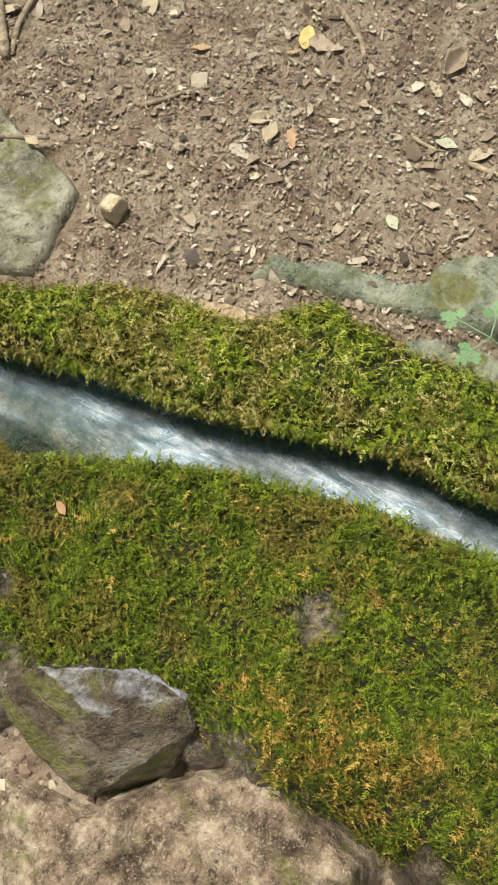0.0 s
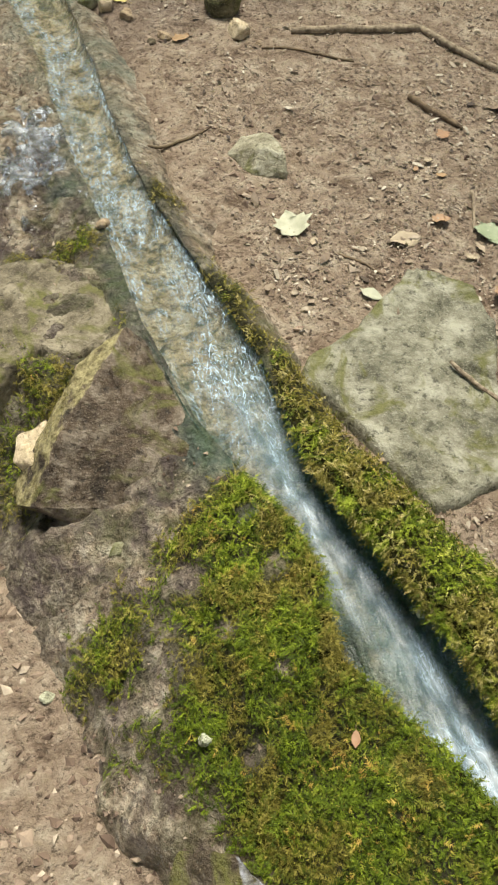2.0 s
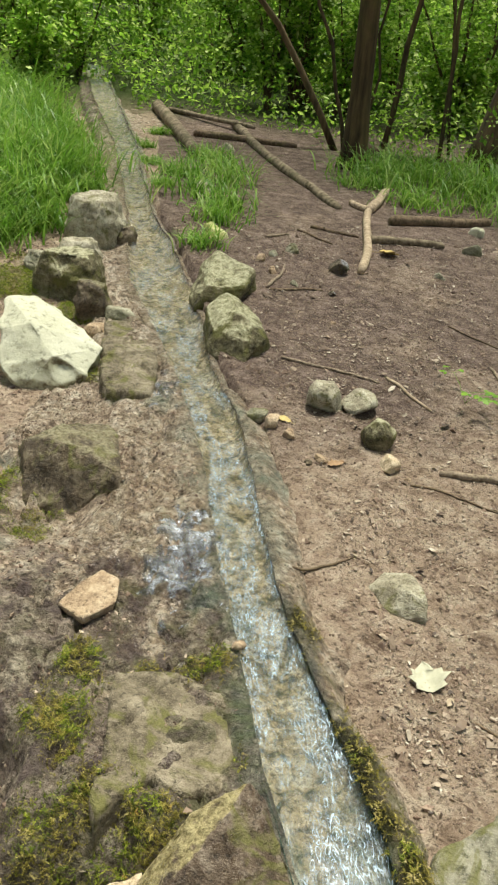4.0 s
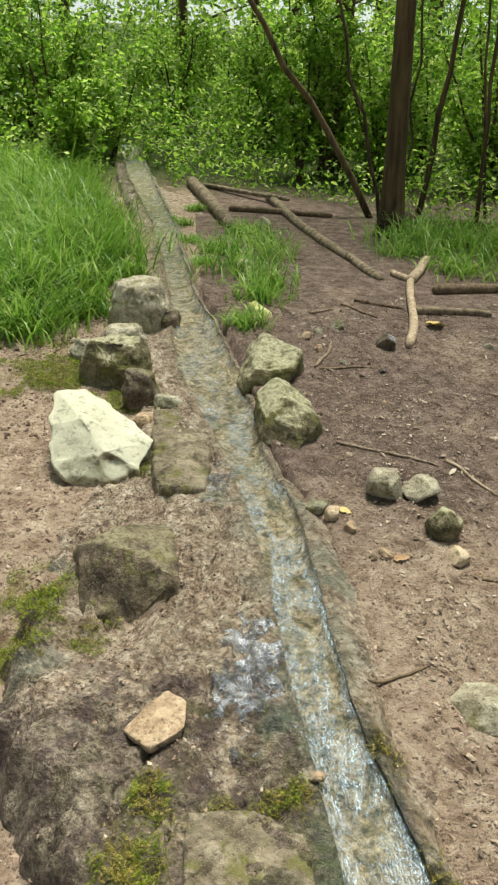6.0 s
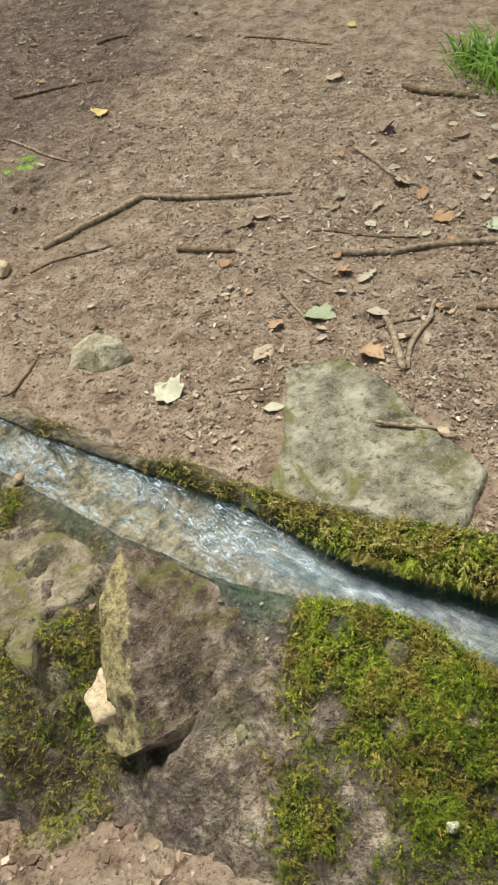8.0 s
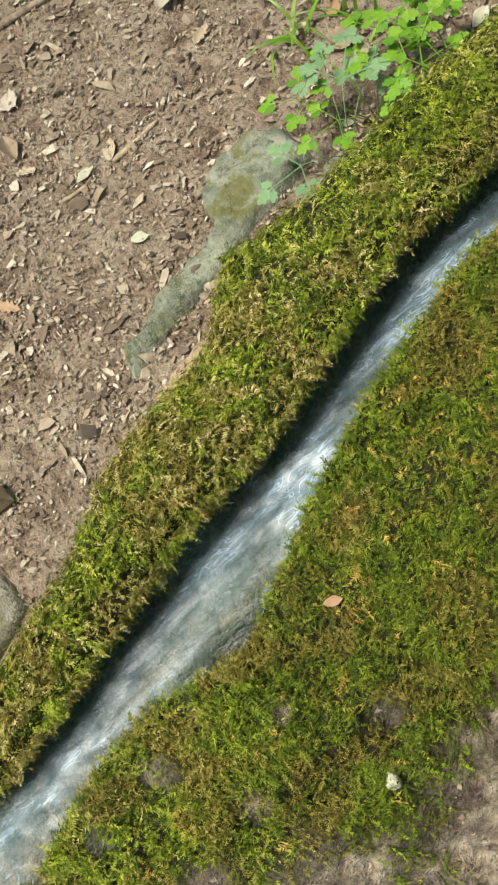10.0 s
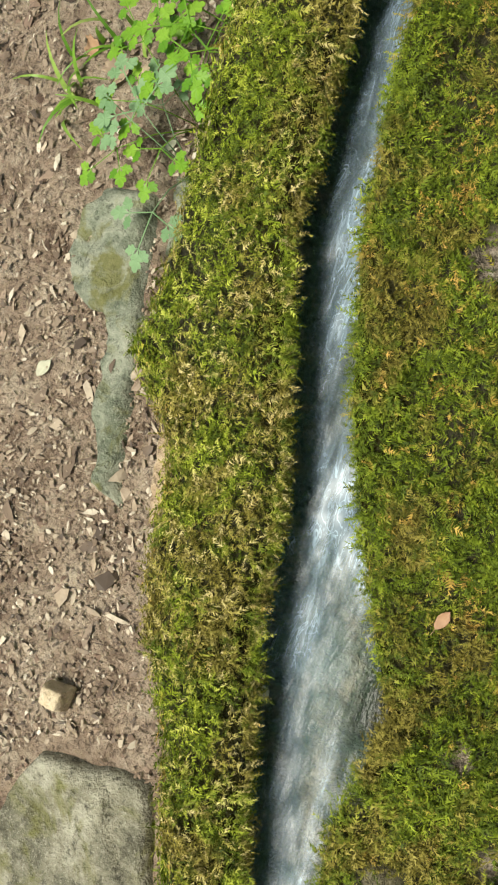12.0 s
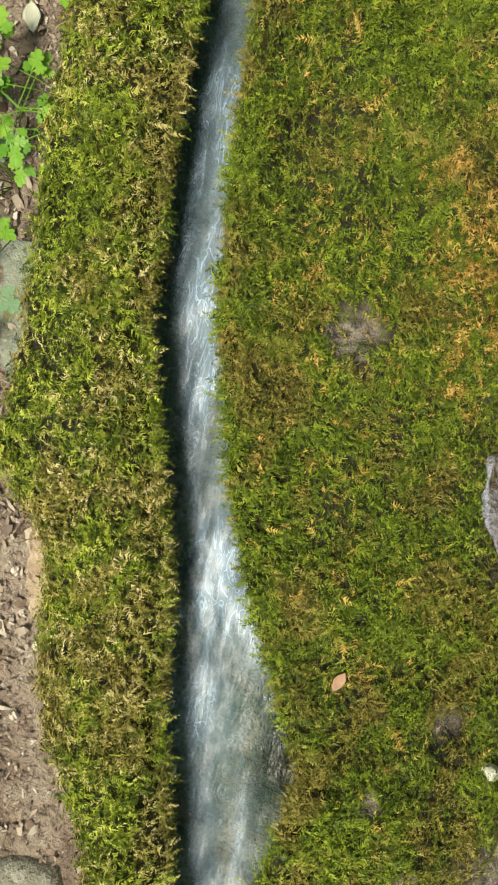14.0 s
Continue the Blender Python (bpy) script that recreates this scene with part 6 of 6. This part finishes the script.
for k in range(46):
    lx, ly = rngl.uniform(0.65, 2.3), rngl.uniform(-0.25, 2.4)
    dead_leaf("brown dead leaf among leaf litter", (lx, ly), rngl.uniform(0.025, 0.055), rngl.uniform(0, 360), (TAN_LEAF, BROWN_LEAF, BROWN_LEAF, PALE_LEAF, TAN_LEAF)[k % 5], ("maple", "oak", "beech")[k % 3], 700 + k, rngl.uniform(0.15, 0.5), 0.008)

for k in range(74):
    lx, ly = rngl.uniform(0.8, 2.4), rngl.uniform(-0.2, 2.6)
    dead_leaf("crumpled brown leaf trodden into the litter", (lx, ly), rngl.uniform(0.035, 0.085), rngl.uniform(0, 360), (DULL_LEAF, ASH_LEAF, DULL_LEAF, BROWN_LEAF)[k % 4], ("beech", "oak", "maple")[k % 3], 800 + k, rngl.uniform(0.2, 0.7), 0.006)

# ---- herbs ----
herb("bright green herb with deeply cut leaves", (0.64, 0.085), 7, 1, HERB)
herb("bright green herb with deeply cut leaves", (0.56, -0.05), 8, 2, HERB)
herb("pale green cut leaves drooping over a stone", (0.625, 0.16), 4, 3, PALE_HERB)
herb("small green seedling on leaf litter", (1.75, 1.30), 4, 4, HERB)
herb("small green seedling on leaf litter", (2.04, 1.34), 5, 5, HERB)
herb("small green leaf spray on damp soil", (0.95, 3.54), 3, 6, HERB)

# ---- woodland behind ----
tree("dark slender forest tree behind the soil patch", (1.33, 7.75), 13, 0.088, (-0.025, 0.01), 71, 2600, 3.2, 0.09, 9)
tree("broad old tree with rough bark", (3.02, 8.2), 15, 0.33, (0.05, 0.0), 72, 2600, 3.8, 0.09, 9)
for (bx, by), tip, r in (((1.33, 8.5), (-0.75, 9.2, 3.1), 0.034), ((1.32, 8.1), (0.55, 8.6, 2.9), 0.018), ((1.75, 8.5), (2.15, 8.7, 3.0), 0.030), ((2.1, 7.85), (2.05, 7.9, 3.0), 0.020), ((1.62, 8.6), (1.70, 8.8, 3.2), 0.014), ((2.35, 8.3), (2.1, 8.9, 3.2), 0.015)):
    bz = float(ground_z(bx, by)) - 0.05
    st = tagged(new("sapling"), "thin dark bare sapling leaning in the undergrowth", "sapling", "thin saplings")
    st.location = (bx, by, bz)
    limb((0, 0, 0), (tip[0] - bx, tip[1] - by, tip[2]), r, r * 0.5, TRUNK, st, "stem", int(bx * 100), -0.03, 10, 7)
    leaf_cloud("foliage", [(tip[0] - bx, tip[1] - by, tip[2] * s) for s in (0.75, 0.9, 1.0)], [0.5, 0.45, 0.4], 240, 0.09, GREEN, st, int(by * 100), 0.9)
rngw = random.Random(5)
for k in range(30):
    tx, ty = rngw.uniform(-9, 9), rngw.uniform(11, 26)
    tree("slim forest tree farther up the slope", (tx, ty), rngw.uniform(9, 14), rngw.uniform(0.05, 0.15), (rngw.uniform(-0.03, 0.03), 0), 80 + k, 1300, 1.4, 0.12, 8)
for k in range(74):
    sy = 10.0 + 8 * rngw.random() ** 1.3
    sx = rngw.uniform(-0.75 * sy + 1, 0.75 * sy - 1)
    if abs(sx + 0.9) < 0.6 and sy < 11.2:
        sy += 1.5
    shrub("leafy green bush of the undergrowth", (sx, sy), rngw.uniform(0.8, 2.6), rngw.uniform(0.6, 1.2), 130 + k, 2600, 0.07)
bramble_floor("undergrowth", "low green leafy undergrowth on the forest floor", 190000, 6.0, 19, -9, 10, 0.7, 0.075, 811)
far_woods()
# added trees out of view, for soft light and dark reflections on the water
for k, (tx, ty, th) in enumerate(((-4.5, 2.0, 12), (-5.0, -3.5, 13), (-1.5, -5.5, 12), (3.5, -4.5, 13), (5.5, 0.5, 12), (5.5, 4.5, 13), (-4.5, 6.5, 13), (-8, -1, 13), (8.5, -2, 13), (1.0, -9, 13), (-4.0, -9, 13), (5.0, -9, 13), (9, 4, 13), (-8.5, 4.5, 13))):
    added_canopy_tree((tx, ty), th, 1000 + k)
build_grass("grass", [(-1.25, 6.0, 0.8), (-1.2, 6.6, 0.9), (-1.35, 7.2, 1.0), (-1.5, 7.8, 1.0), (-1.75, 8.4, 1.1), (-2.2, 6.8, 1.0), (-1.9, 6.2, 0.9), (-2.0, 9.0, 1.0), (-1.6, 5.7, 0.8), (-2.6, 7.6, 1.1), (-2.1, 9.8, 1.1), (-2.8, 8.8, 1.1), (-1.35, 5.3, 0.5), (-2.3, 5.6, 0.8), (-1.1, 5.6, 0.45), (-0.86, 6.3, 0.34), (-0.94, 6.9, 0.36), (-1.05, 7.5, 0.4), (-1.2, 8.2, 0.45), (-1.4, 9.0, 0.5), (-1.65, 9.8, 0.7)], 13500, 0.55, 0.24, 401, "tall arching green grass beside the stream")
build_grass("grass", [(-0.05, 6.3, 0.7), (0.1, 6.0, 0.6), (0.2, 6.7, 0.7), (0.05, 5.7, 0.5), (-0.08, 5.2, 0.35), (0.2, 7.2, 0.6), (0.1, 7.6, 0.5), (-0.15, 6.9, 0.5), (-0.28, 6.5, 0.25), (-0.36, 7.3, 0.25), (-0.42, 8.0, 0.25), (-0.3, 8.7, 0.3)], 1500, 0.42, 0.17, 402, "thin grass tufts between the stream and the soil")
build_grass("grass", [(1.55, 6.5, 0.45), (1.9, 6.9, 0.8), (2.2, 6.35, 0.55), (2.45, 7.0, 0.95), (2.8, 6.15, 0.5), (3.1, 6.8, 0.95), (3.5, 6.2, 0.8), (1.5, 7.3, 0.7), (1.75, 7.6, 0.75), (2.2, 7.5, 0.85), (3.3, 7.4, 1.0), (1.25, 7.0, 0.35)], 2900, 0.46, 0.3, 403, "dark green grass under the trees")
build_grass("grass", [(2.65, 2.2, 0.6), (2.9, 1.75, 0.7), (2.75, 2.4, 0.6), (3.0, 2.0, 0.8)], 700, 0.35, 0.13, 404, "grass at the edge of the soil")
build_grass("grass", [(0.86, -0.02, 0.35), (0.92, 0.05, 0.3)], 26, 0.35, 0.1, 405, "a few grass blades among the herbs")
